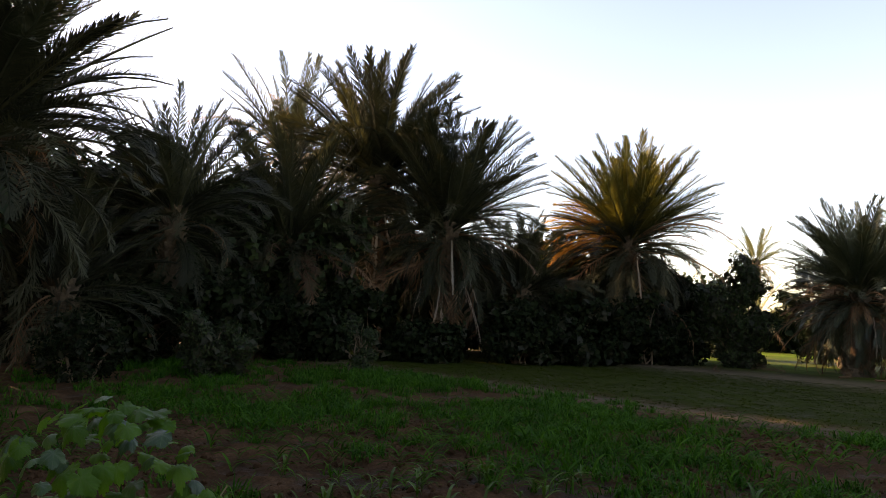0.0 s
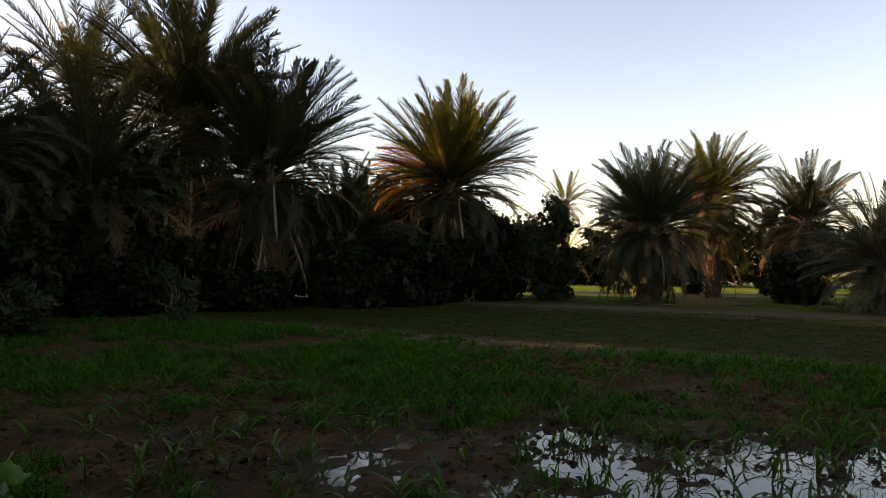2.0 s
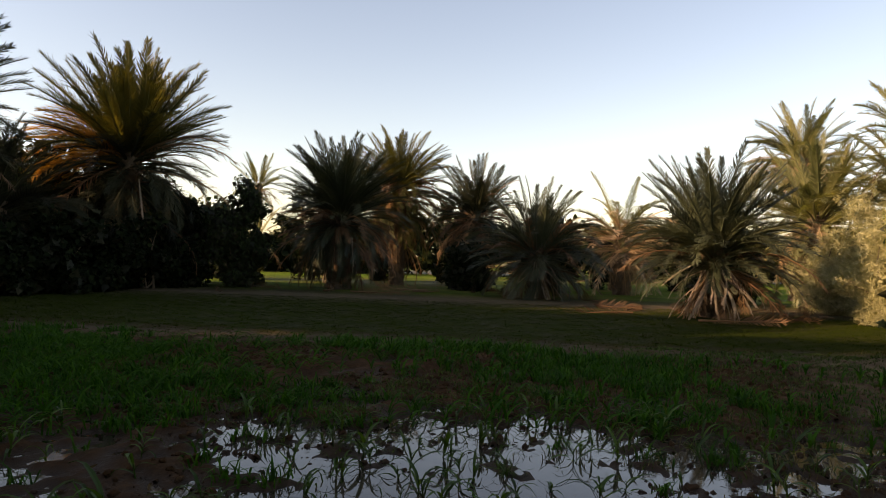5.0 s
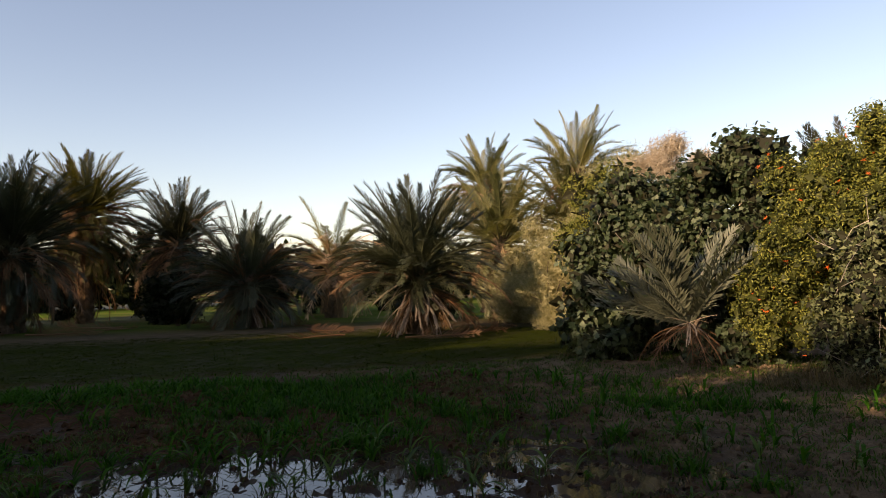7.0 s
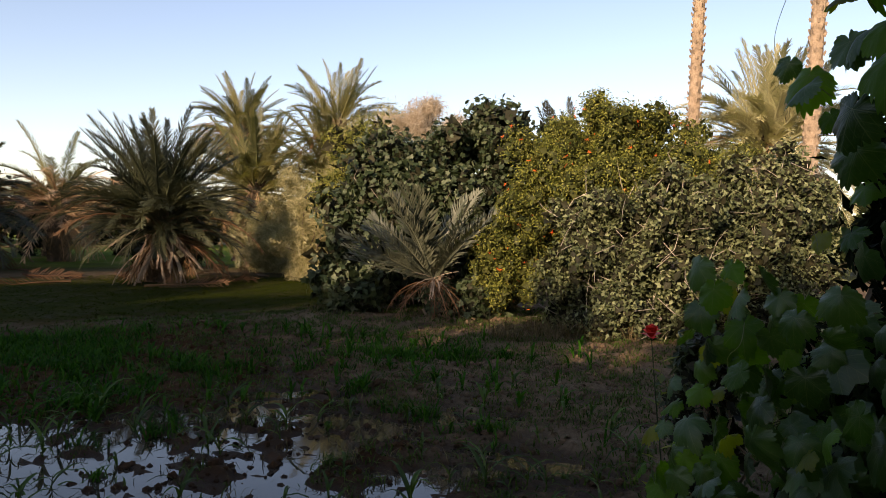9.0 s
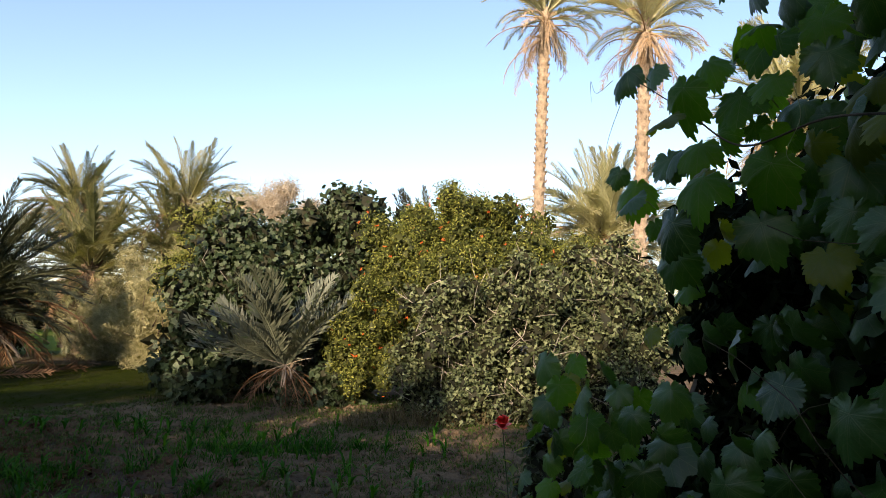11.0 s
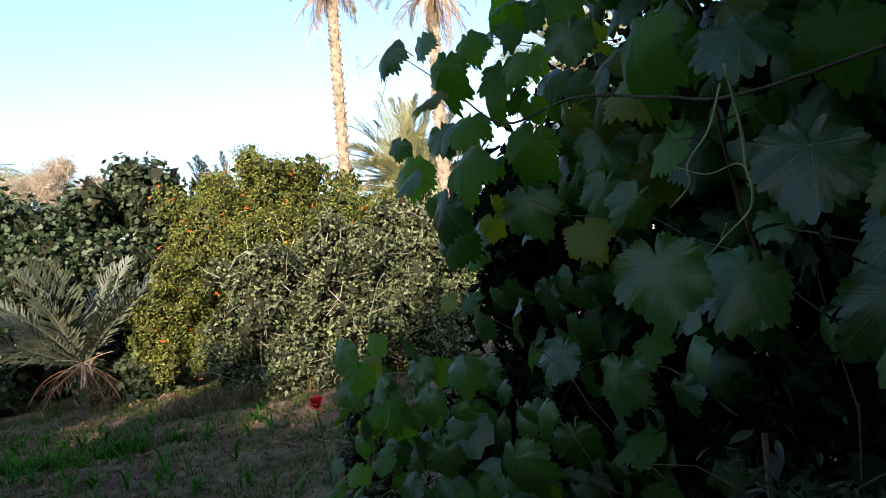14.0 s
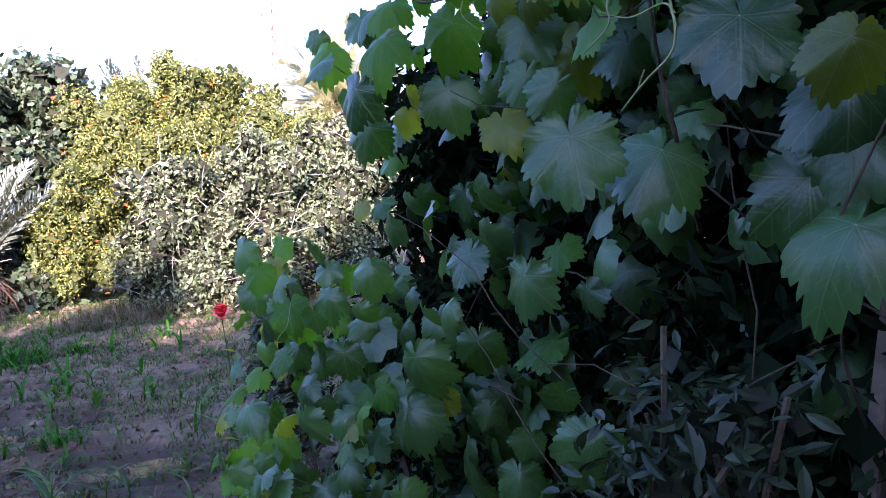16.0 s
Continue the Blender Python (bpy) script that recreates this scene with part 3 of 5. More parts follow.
def shrub(name, foot, clumps, leaves, leaf_size, shape, mat, label, category, seed, limb_mat=None, limb_r=0.04, limb_count=14, depth=0.45, up=0.35, group="", core=22, core_size=0.75, inner_mat=None, twig=0):
    rng = np.random.default_rng(seed)
    ob = thing(name, (foot[0], foot[1], 0), label, category, group)
    local = [(x - foot[0], y - foot[1], z, r) for x, y, z, r in clumps]
    part("trunk", limbs((0, 0), local, rng, limb_r, min(limb_count, len(local))), limb_mat or M_BRANCH_DARK, ob)
    p, nrm = crown_points(local, leaves, rng, depth, up)
    v, f = scatter(shape[0], shape[1], p, frames_from(nrm, rng), leaf_size * rng.uniform(0.6, 1.25, len(p)))
    crown = part("crown", mesh_of("crown", v, f), mat, ob)
    crown["kind"] = "stuff"
    if twig:
        bare = part("brushwood", twigs(local, twig, rng, 0.28, 0.007), limb_mat or M_BRANCH_DARK, ob, "bare pale twigs")
        bare["kind"] = "stuff"
    # larger leaves deep inside, dark by default to paint shade in the gaps
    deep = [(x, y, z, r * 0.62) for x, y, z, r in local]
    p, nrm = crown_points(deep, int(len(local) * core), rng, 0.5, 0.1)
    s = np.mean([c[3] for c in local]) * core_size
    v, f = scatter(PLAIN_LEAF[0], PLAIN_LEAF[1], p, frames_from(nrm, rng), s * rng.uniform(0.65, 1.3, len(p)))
    inner = part("inner_leaves", mesh_of("inner_leaves", v, f), inner_mat or M_INNER_SHADE, ob)
    inner["kind"] = "stuff"
    return ob

# ---- ground ----


def height(x, y):
    """Ground height: clods and furrows in the field, a shallow basin that holds the water, low swells far off."""
    r = math.hypot(x, y)
    clod = noise.noise((x * 1.7, y * 1.7, 0.3)) * 0.055 + noise.noise((x * 5.3, y * 5.3, 4.0)) * 0.053 + noise.noise((x * 12.0, y * 12.0, 8.0)) * 0.028
    field = 1.0 / (1.0 + math.exp(max(-30.0, min(30.0, (0.72 * x + 0.69 * y - 11.0) * 1.2))))
    u, v = (x - 3.3) * 0.74 + (y - 3.9) * -0.67, (x - 3.3) * 0.67 + (y - 3.9) * 0.74
    basin = -0.078 * math.exp(-((u / 3.4) ** 2) - ((v / 2.1) ** 2))
    basin -= 0.035 * math.exp(-(((x - 4.3) / 1.6) ** 2) - (((y - 0.9) / 1.3) ** 2))
    side = -0.035 * math.exp(-(((x + 0.3) / 1.2) ** 2) - (((y - 4.2) / 0.8) ** 2))
    swell = noise.noise((x * 0.05, y * 0.05, 2.0)) * 0.25 * min(1.0, max(0.0, (r - 30) / 40))
    return (clod + 0.024) * (0.25 + 0.75 * field) + basin + side + swell


def spaced(lo, hi, fine, reach, grow=1.22):
    inner = list(np.arange(lo, hi + 1e-6, fine))
    out, s, q = [], fine, hi
    while q < reach:
        s = min(s * grow, 90.0)
        q += s
        out.append(q)
    low, s, q = [], fine, lo
    while q > -reach:
        s = min(s * grow, 90.0)
        q -= s
        low.append(q)
    return low[::-1] + inner + out


def build_ground():
    xs, ys = spaced(-5.0, 10.0, 0.075, 1500), spaced(-1.5, 12.5, 0.075, 1500)
    verts = [(x, y, height(x, y)) for y in ys for x in xs]
    n = len(xs)
    faces = [(j * n + i, j * n + i + 1, (j + 1) * n + i + 1, (j + 1) * n + i) for j in range(len(ys) - 1) for i in range(n - 1)]
    ob = new("ground", mesh_of("ground", verts, faces, True))
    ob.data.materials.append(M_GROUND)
    tagged(ob, "muddy field soil with short grass beyond", "ground", kind="structure")


build_ground()
WATER = -0.03
pool = [(-2.2, 1.2), (6.5, -1.2), (10.5, 2.5), (4.5, 9.6), (0.0, 8.4)]
water = new("water", mesh_of("water", [(x, y, WATER) for x, y in pool], [tuple(range(len(pool)))]))
water.data.materials.append(M_WATER)
tagged(water, "still muddy water flooding the low part of a field", "puddle", kind="structure")

# ---- palms ----
R = np.random.default_rng
DENSE = "short date palm, dense dark green crown, dead fronds hanging beneath"
TALL = "tall slender date palm with a ringed trunk and dry skirt"
palm((-9.8, 13.0), 5.0, 4.2, DENSE, 1, fronds=162, dry=5, radius=0.4, low=-60, arch_from=34)
palm((-9.0, 15.2), 1.9, 3.0, "low dark green palm among the undergrowth", 2, fronds=60, dry=5, low=-30)
palm((-8.3, 19.2), 4.2, 3.4, DENSE, 3, fronds=108, dry=4, low=-55, arch_from=40)
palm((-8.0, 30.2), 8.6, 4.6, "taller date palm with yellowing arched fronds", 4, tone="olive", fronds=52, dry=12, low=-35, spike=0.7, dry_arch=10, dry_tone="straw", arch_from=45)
palm((-3.4, 26.0), 6.9, 4.8, DENSE, 5, fronds=140, dry=20, hanging=12, radius=0.4, low=-65, skirt=3.0, tone="green", arch_from=42)
palm((-0.6, 24.6), 4.9, 4.0, DENSE, 6, fronds=190, dry=18, hanging=10, radius=0.4, low=-60, skirt=2.6)
palm((-6.0, 23.5), 4.0, 4.2, DENSE, 61, fronds=108, dry=24, hanging=2, radius=0.4, low=-60, skirt=2.0)
palm((2.3, 26.8), 2.7, 3.0, DENSE, 62, fronds=110, dry=10, hanging=2, radius=0.4, low=-55, skirt=2.0, side=0.1)
palm((6.8, 28.4), 5.1, 4.15, "date palm with sun-gilded outer fronds and hanging dead leaves", 7, tone="lime", fronds=200, dry=18, hanging=6, radius=0.4, low=-62, skirt=2.8, dry_arch=6, low_shade_tone="green")
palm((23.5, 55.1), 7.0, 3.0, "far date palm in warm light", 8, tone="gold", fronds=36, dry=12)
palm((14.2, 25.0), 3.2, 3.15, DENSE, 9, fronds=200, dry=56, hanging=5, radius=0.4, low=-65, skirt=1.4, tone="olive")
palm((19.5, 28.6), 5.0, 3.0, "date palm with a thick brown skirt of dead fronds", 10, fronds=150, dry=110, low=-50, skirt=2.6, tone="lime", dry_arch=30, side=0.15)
palm((21.6, 25.1), 3.7, 2.8, "date palm with stiff upright dark fronds", 11, fronds=90, dry=50, low=-45, spike=0.8, skirt=1.6, dry_arch=18, side=0.05)
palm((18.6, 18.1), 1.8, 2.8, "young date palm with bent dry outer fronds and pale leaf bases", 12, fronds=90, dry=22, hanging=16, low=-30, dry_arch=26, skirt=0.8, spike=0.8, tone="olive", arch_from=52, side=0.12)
palm((24.7, 18.9), 2.6, 2.9, "half dry date palm with orange arching fronds", 13, fronds=26, dry=46, low=-10, dry_arch=44, skirt=1.0, tone="gold", spike=0.2, dry_tone="straw", arch_from=60)
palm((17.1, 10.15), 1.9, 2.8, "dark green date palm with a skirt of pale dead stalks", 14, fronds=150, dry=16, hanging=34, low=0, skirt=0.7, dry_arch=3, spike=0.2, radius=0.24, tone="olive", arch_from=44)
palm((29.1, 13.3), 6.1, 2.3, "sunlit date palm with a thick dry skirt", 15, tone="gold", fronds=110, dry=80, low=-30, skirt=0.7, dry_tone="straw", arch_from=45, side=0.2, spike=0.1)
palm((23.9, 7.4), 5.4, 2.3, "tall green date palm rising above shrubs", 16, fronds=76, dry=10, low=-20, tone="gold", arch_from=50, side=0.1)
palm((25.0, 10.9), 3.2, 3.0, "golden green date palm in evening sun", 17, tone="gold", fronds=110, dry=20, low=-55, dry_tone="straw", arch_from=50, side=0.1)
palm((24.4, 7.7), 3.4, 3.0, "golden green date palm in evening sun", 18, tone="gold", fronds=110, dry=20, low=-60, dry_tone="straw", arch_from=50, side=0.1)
palm((20.6, -0.6), 3.2, 2.3, "date palm whose tips show above the shrubs", 19, fronds=60, dry=4)
palm((24.0, -7.2), 4.9, 3.25, "pale green date palm behind the fruit trees", 20, tone="silver", fronds=170, dry=40, low=-40, spike=0.3, skirt=0.8, dry_tone="straw", arch_from=50, side=0.15)
palm((19.1, -3.75), 10.7, 2.0, TALL, 21, fronds=50, dry=24, hanging=34, tone="silver", radius=0.16, low=-12, trunk_mat=M_TRUNK_TALL, tall=True, skirt=0.7, lean=(0.1, -0.2), boots=330, dry_tone="straw", arch_from=55, side=0.1)
palm((16.1, -5.6), 9.15, 1.9, TALL, 22, fronds=50, dry=24, hanging=34, tone="silver", radius=0.15, low=-12, trunk_mat=M_TRUNK_TALL, tall=True, skirt=0.7, lean=(0.1, -0.25), boots=300, dry_tone="straw", arch_from=55, side=0.1)
palm((17.0, -10.2), 7.4, 2.8, "tall pale date palm behind the vine", 23, tone="silver", fronds=86, dry=20, low=-35, dry_tone="straw")


YOUNG_FRONDS = [frond_mesh("frond_young", 3.2, d, 90 + i, 27, 0.5, 0.22, 0.0, 0.5, wide=2.9, loose=0.12) for i, d in enumerate((0.15, 0.3, 0.5))]
for me in YOUNG_FRONDS:
    me.materials.append(M_FROND_YOUNG)


def young_palm():
    """A trunkless young palm: long stiff fronds fanned out of a pale torn base."""
    rng = random.Random(77)
    base = thing("young_date_palm", (12.15, 1.98, 0), "young date palm with silvery stiff fronds and a pale fibrous base", "palm tree")
    part("trunk", trunk_mesh("trunk", 0.6, 0.07, 0.09, 34, 5, boot_len=0.14), M_BOOT, base)
    for k in range(20):
        # a wide fan across the field's edge; each frond turns its upper face to the field
        a, lean = radians(-42 + 124 * (k + 0.5) / 20 + rng.uniform(-6, 6)), radians(rng.uniform(-12, 34))
        d = Vector((-math.sin(lean), math.cos(lean) * math.sin(a), math.cos(lean) * math.cos(a)))
        azim, elev = math.atan2(d.y, d.x), math.asin(d.z)
        size = rng.uniform(1.6, 1.95) * (0.95 if abs(a) > 0.9 else 1.0)
        m = Matrix.Translation((0, 0, 0.64)) @ Matrix.Rotation(azim, 4, "Z") @ Matrix.Rotation(-elev, 4, "Y") @ Matrix.Rotation(-math.sin(azim) * rng.uniform(0.5, 1.2), 4, "X") @ Matrix.Scale(size / 3.2, 4)
        part("frond", rng.choice(YOUNG_FRONDS), None, base, "", m)
    for k in range(14):
        m = Matrix.Translation((0, 0, 0.66)) @ Matrix.Rotation(rng.uniform(0, 6.28), 4, "Z") @ Matrix.Rotation(radians(rng.uniform(5, 40)), 4, "Y") @ Matrix.Scale(rng.uniform(0.9, 1.4) / 3.2, 4)
        part("dry_frond", rng.choice(FROND_KINDS["dry_hang"]), None, base, "", m)
    for k in range(16):
        m = Matrix.Translation((-0.06, 0, 0.7)) @ Matrix.Rotation(math.pi + rng.uniform(-1.7, 1.7), 4, "Z") @ Matrix.Rotation(radians(rng.uniform(-25, 60)), 4, "Y") @ Matrix.Scale(rng.uniform(0.35, 0.6) / 3.2, 4)
        part("torn_leaf_base", rng.choice(FROND_KINDS["pale_hang"]), None, base, "pale torn fibre", m)


young_palm()

# unseen palms, added beyond the left edge of the view to shade the field
for i, (x, y, z) in enumerate([(-12.2, 17.8, 6.6), (-10.8, 9.6, 4.2), (-13.5, 8.5, 4.9), (-15.0, 5.0, 5.2), (-19.0, 12.0, 6.7), (-22.0, 7.0, 7.4), (-14.5, 16.5, 7.0)]):
    palm((x, y), z, 3.6, DENSE, 40 + i, fronds=22, dry=6, radius=0.4, low=-55)

# dead fronds that have dropped under the palms
rng_f = random.Random(57)
for x, y in ((15.6, 21.8), (16.9, 22.6), (18.1, 21.0), (12.4, 23.0), (13.2, 22.4), (20.2, 20.4), (21.0, 18.6), (15.2, 9.4), (16.2, 8.6), (15.6, 11.6), (16.4, 12.4), (17.4, 14.4), (18.6, 15.2), (17.9, 8.4), (19.6, 10.4), (9.4, 25.6), (10.4, 25.0), (11.4, 24.6), (18.9, 12.6), (19.8, 8.2)):
    fallen = new("fallen_frond", rng_f.choice(FROND_KINDS["dry_arch"]))
    fallen.matrix_basis = pose(x, y, 0.07, 90 * rng_f.choice((-1, 1)) + rng_f.uniform(-12, 12), 0, rng_f.uniform(0, 360)) @ Matrix.Scale(rng_f.uniform(0.55, 0.85), 4)
    tagged(fallen, "dry brown palm frond lying on trodden ground", "palm frond", "fallen fronds")

# golden fronds on the sunny side of one palm, sunlight put in their colour
rng_g = random.Random(31)
for base in [o for o in scene.collection.objects if o.name.startswith("date_palm") and abs(o.location.x - 6.8) < 0.01]:
    for k in range(36):
        m = Matrix.Translation((0, 0, 5.2 - 0.6 * rng_g.random())) @ Matrix.Rotation(math.pi * 0.92 + rng_g.uniform(-0.7, 0.6), 4, "Z") @ Matrix.Rotation(radians(-rng_g.uniform(-15, 45)), 4, "Y") @ Matrix.Rotation(rng_g.uniform(-0.5, 0.5), 4, "X") @ Matrix.Scale(rng_g.uniform(3.2, 4.0) / 3.2, 4)
        part("golden_frond", rng_g.choice(FROND_KINDS["amber_arch"]), None, base, "", m)

# thick unseen trees, added left of view to keep low sun off the field
for i, (x, y, z) in enumerate([(-10.4, 11.2, 7.6), (-12.4, 8.8, 8.5), (-13.6, 6.4, 9.7), (-14.2, 3.8, 10.8), (-14.4, 1.2, 10.8), (-13.9, 16.7, 9.8)]):
    shrub("unseen_shade_tree", (x, y), lumps((x, y, z * 0.5), (1.5, 1.5, z * 0.5), 60, 0.75, R(730 + i)), 9500, 0.3, PLAIN_LEAF, M_DARKLEAF, "dark dense tree out of view, added to block light", "tree", 740 + i, M_BRANCH_DARK, 0.09, 14, group="orchard trees")

# tall unseen trees, added left of the view to shade the palms' feet
for i, (x, y, z) in enumerate([(-18.6, 24.2, 13.2), (-21.5, 28.5, 12.5)]):
    shrub("unseen_shade_tree", (x, y), lumps((x, y, z * 0.5), (2.1, 2.1, z * 0.5), 90, 1.0, R(760 + i)), 9000, 0.26, PLAIN_LEAF, M_DARKLEAF, "tall dark tree out of view, added to shade palms", "tree", 770 + i, M_BRANCH_DARK, 0.12, 14, group="orchard trees")

# trees added behind and beside the camera, outside the view, to cut sky light
for i, (x, y) in enumerate([(-5.2, 2.6), (-5.0, -0.6), (-4.0, -3.6), (-1.2, -5.4), (2.2, -5.6)]):
    shrub("unseen_shade_tree", (x, y), lumps((x, y, 2.7), (1.5, 1.5, 1.9), 46, 0.65, R(700 + i)), 6500, 0.25, PLAIN_LEAF, M_LEAF_IN_SHADE, "dark dense tree out of view, added to block light", "tree", 710 + i, M_BRANCH_DARK, 0.09, 14, group="orchard trees")

# far palms and far hedges that close the grove
rng_far = random.Random(5)
for i in range(20):
    a = radians(-112 + i * 6.4 + rng_far.uniform(-2, 2))
    d = rng_far.uniform(46, 75)
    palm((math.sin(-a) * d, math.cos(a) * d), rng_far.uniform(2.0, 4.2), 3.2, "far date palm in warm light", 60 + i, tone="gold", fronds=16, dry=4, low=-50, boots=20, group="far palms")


def hedge(name, ring, seed, mat, label, leaves, size, shape=SMALL_LEAF, category="hedge", core=22, core_size=0.75):
    clumps = [(x, y, z, r) for x, y, z, r in ring]
    return shrub(name, ring[len(ring) // 2][:2], clumps, leaves, size, shape, mat, label, category, seed, limb_count=10, core=core, core_size=core_size, inner_mat=M_LEAF_IN_SHADE)


ring = []
for i in range(260):
    a = radians(-118 + i * 0.62)
    d = 56 + rng_far.uniform(-5, 8)
    ring.append((-math.sin(a) * d, math.cos(a) * d, rng_far.uniform(0.8, 3.6), rng_far.uniform(1.2, 2.2)))
far_trees = hedge("far_trees", ring, 91, M_LEAF_IN_SHADE, "far line of low trees across the fields", 26000, 0.5, PLAIN_LEAF, "trees")

# ---- shrubs ----
# undergrowth beneath the dark palms
r9 = R(9)
for x, y, z, w in [(-12, 15.0, 2.2, 1.8), (-10, 15.8, 2.0, 1.5), (-8.2, 17.0, 1.8, 1.5), (-6.4, 18.8, 1.7, 1.5), (-4.8, 20.6, 1.6, 1.4), (-3.2, 22.0, 1.5, 1.3), (-1.2, 22.4, 0.9, 1.2),
                   (2.0, 23.6, 1.5, 1.3), (3.8, 24.4, 1.9, 1.3), (5.4, 25.4, 1.4, 1.2), (7.0, 26.5, 2.2, 1.2), (8.6, 27.6, 1.2, 1.0)]:
    cl = lumps((x, y, z * 0.6), (w, 1.1, z * 0.75), 20, 0.5, r9)
    shrub("undergrowth_bush", (x, y), cl, 3000, 0.2, PLAIN_LEAF, M_LEAF_IN_SHADE, "dark broad-leaved bush beneath palms", "bush", int(100 + x * 7), group="undergrowth")
# tall thicket behind them; the two tallest, unseen, are added to block sun
for x, y, z in [(-18, 19, 9.5), (-16.8, 21.3, 11.8), (-13.2, 20.8, 6.4), (-12, 23, 5.6), (-9.5, 25, 5.2), (-10.4, 21.6, 6.8), (-7.8, 22.8, 6.2), (-5.2, 23.6, 5.0), (-6.5, 29, 5.6), (-3.5, 31, 5.4), (0.0, 31, 5.4), (3.0, 30.2, 4.6), (4.9, 31.2, 4.4), (7.3, 30.6, 4.5), (9.5, 31.4, 3.6)]:
    cl = lumps((x, y, z * 0.5), (2.0, 1.3, z * 0.55), 46, 0.8, r9)
    shrub("thicket_bush", (x, y), cl, 5000, 0.3, PLAIN_LEAF, M_DARKLEAF, "tall dark thicket behind the palms", "bush", int(300 + x * 7), group="thicket")
shrub("dark_shrub", (11.0, 27.3), lumps((10.9, 27.3, 1.9), (1.2, 1.1, 2.3), 60, 0.42, R(21)), 10000, 0.14, SMALL_LEAF, M_DARKLEAF, "dark open shrub with loose twigs between palms", "bush", 22, limb_count=20)
# scrub between and behind the palms of the middle
for i, (x, y, z, w) in enumerate([(13.5, 36, 3.4, 1.8), (17.5, 34, 4.4, 1.8), (21.5, 33, 4.4, 1.8), (25, 30.5, 4.2, 1.6), (27, 26, 3.8, 1.6), (28, 22, 3.4, 1.5), (31, 20, 3.2, 1.5), (23, 13.2, 1.1, 0.9), (4.6, 30.6, 4.6, 1.5), (9.4, 30.0, 3.4, 1.2), (16.6, 30.5, 3.8, 1.2), (24, 22.4, 2.2, 1.1), (23.4, 27.8, 3.2, 1.1), (19.4, 23.2, 1.6, 0.9)]):
    cl = lumps((x, y, z * 0.55), (w, 1.2, z * 0.65), 30, 0.5, r9)
    shrub("scrub_bush", (x, y), cl, 5000, 0.16, SMALL_LEAF, M_LEAF_IN_SHADE, "olive green scrub between the palms", "bush", 500 + i, group="scrub")
# low bushes at the field's edge
shrub("low_bush", (-5.2, 14.6), lumps((-5.2, 14.6, 0.7), (0.9, 0.7, 0.8), 26, 0.26, R(23)), 5000, 0.08, SMALL_LEAF, M_DARKLEAF, "low scrubby bush with reddish stems", "bush", 24)
shrub("low_bush", (-2.6, 17.6), lumps((-2.6, 17.6, 0.6), (0.5, 0.4, 0.8), 16, 0.2, R(25)), 3000, 0.08, SMALL_LEAF, M_DARKLEAF, "low scrubby bush with reddish stems", "bush", 26)
shrub("low_bush", (-6.9, 12.4), lumps((-6.9, 12.4, 0.6), (0.8, 0.6, 0.7), 22, 0.25, R(27)), 4000, 0.1, SMALL_LEAF, M_LEAF_IN_SHADE, "low scrubby bush, deep shade put in its leaf colour", "bush", 28)
# fig tree
fig = lumps((14.4, 2.5, 1.7), (1.4, 2.0, 1.6), 60, 0.55, R(31)) + lumps((14.9, 1.1, 3.4), (1.0, 1.5, 0.75), 34, 0.42, R(32)) + lumps((13.8, 4.0, 0.8), (0.7, 0.8, 0.8), 16, 0.36, R(33)) + lumps((13.9, 0.9, 1.4), (0.8, 1.0, 1.3), 22, 0.4, R(35))
shrub("fig_tree", (14.3, 2.2), fig, 26000, 0.12, BROAD_LEAF, M_FIG, "dark green fig tree with broad lobed leaves", "tree", 34, M_BRANCH, 0.06, 26, twig=120)
# small-leaved fruit tree with orange blossom
pom = lumps((13.0, -1.15, 2.5), (1.4, 1.9, 1.62), 190, 0.33, R(41)) + lumps((12.0, 0.6, 1.2), (0.6, 0.7, 1.1), 60, 0.22, R(42)) + lumps((13.2, -3.2, 1.8), (1.2, 1.1, 1.4), 60, 0.3, R(45))
fruit_tree = shrub("fruit_tree", (12.7, -0.9), pom, 140000, 0.06, SMALL_LEAF, M_POM, "dense yellow-green fruit tree dotted with orange blossom", "tree", 43, M_BRANCH_DARK, 0.05, 20, depth=0.5, core=60, core_size=0.5, inner_mat=M_POM_SHADE)
# pale bushes in front of it
pale = lumps((11.0, -0.9, 1.1), (0.8, 1.1, 1.3), 150, 0.21, R(51)) + lumps((10.6, -2.0, 1.4), (0.9, 0.9, 1.3), 110, 0.22, R(52)) + lumps((10.4, -1.3, 0.3), (0.5, 1.4, 0.3), 26, 0.24, R(50))
shrub("pale_fig_bush", (10.9, -1.3), pale, 36000, 0.09, LOBED_LEAF, M_FIG_PALE, "pale grey-green fig bush with bare white twigs", "bush", 53, M_BRANCH, 0.022, 60, depth=0.7, twig=230)
grey = lumps((11.2, -3.3, 1.6), (1.0, 1.0, 1.4), 90, 0.28, R(54)) + lumps((10.7, -3.2, 0.4), (0.7, 1.0, 0.4), 30, 0.25, R(154))
shrub("grey_bush", (11.2, -3.3), grey, 22000, 0.085, LOBED_LEAF, M_FIG_PALE, "grey-green small-leaved bush beside the vine", "bush", 55, M_BRANCH, 0.014, 40, depth=0.6, twig=160)
shrub("weed_clump", (3.75, -0.78), lumps((3.75, -0.78, 0.55), (0.3, 0.22, 0.5), 20, 0.14, R(56)), 1500, 0.06, SMALL_LEAF, M_FIG, "weedy shrub beside the vine with small leaves", "bush", 57, limb_r=0.008)
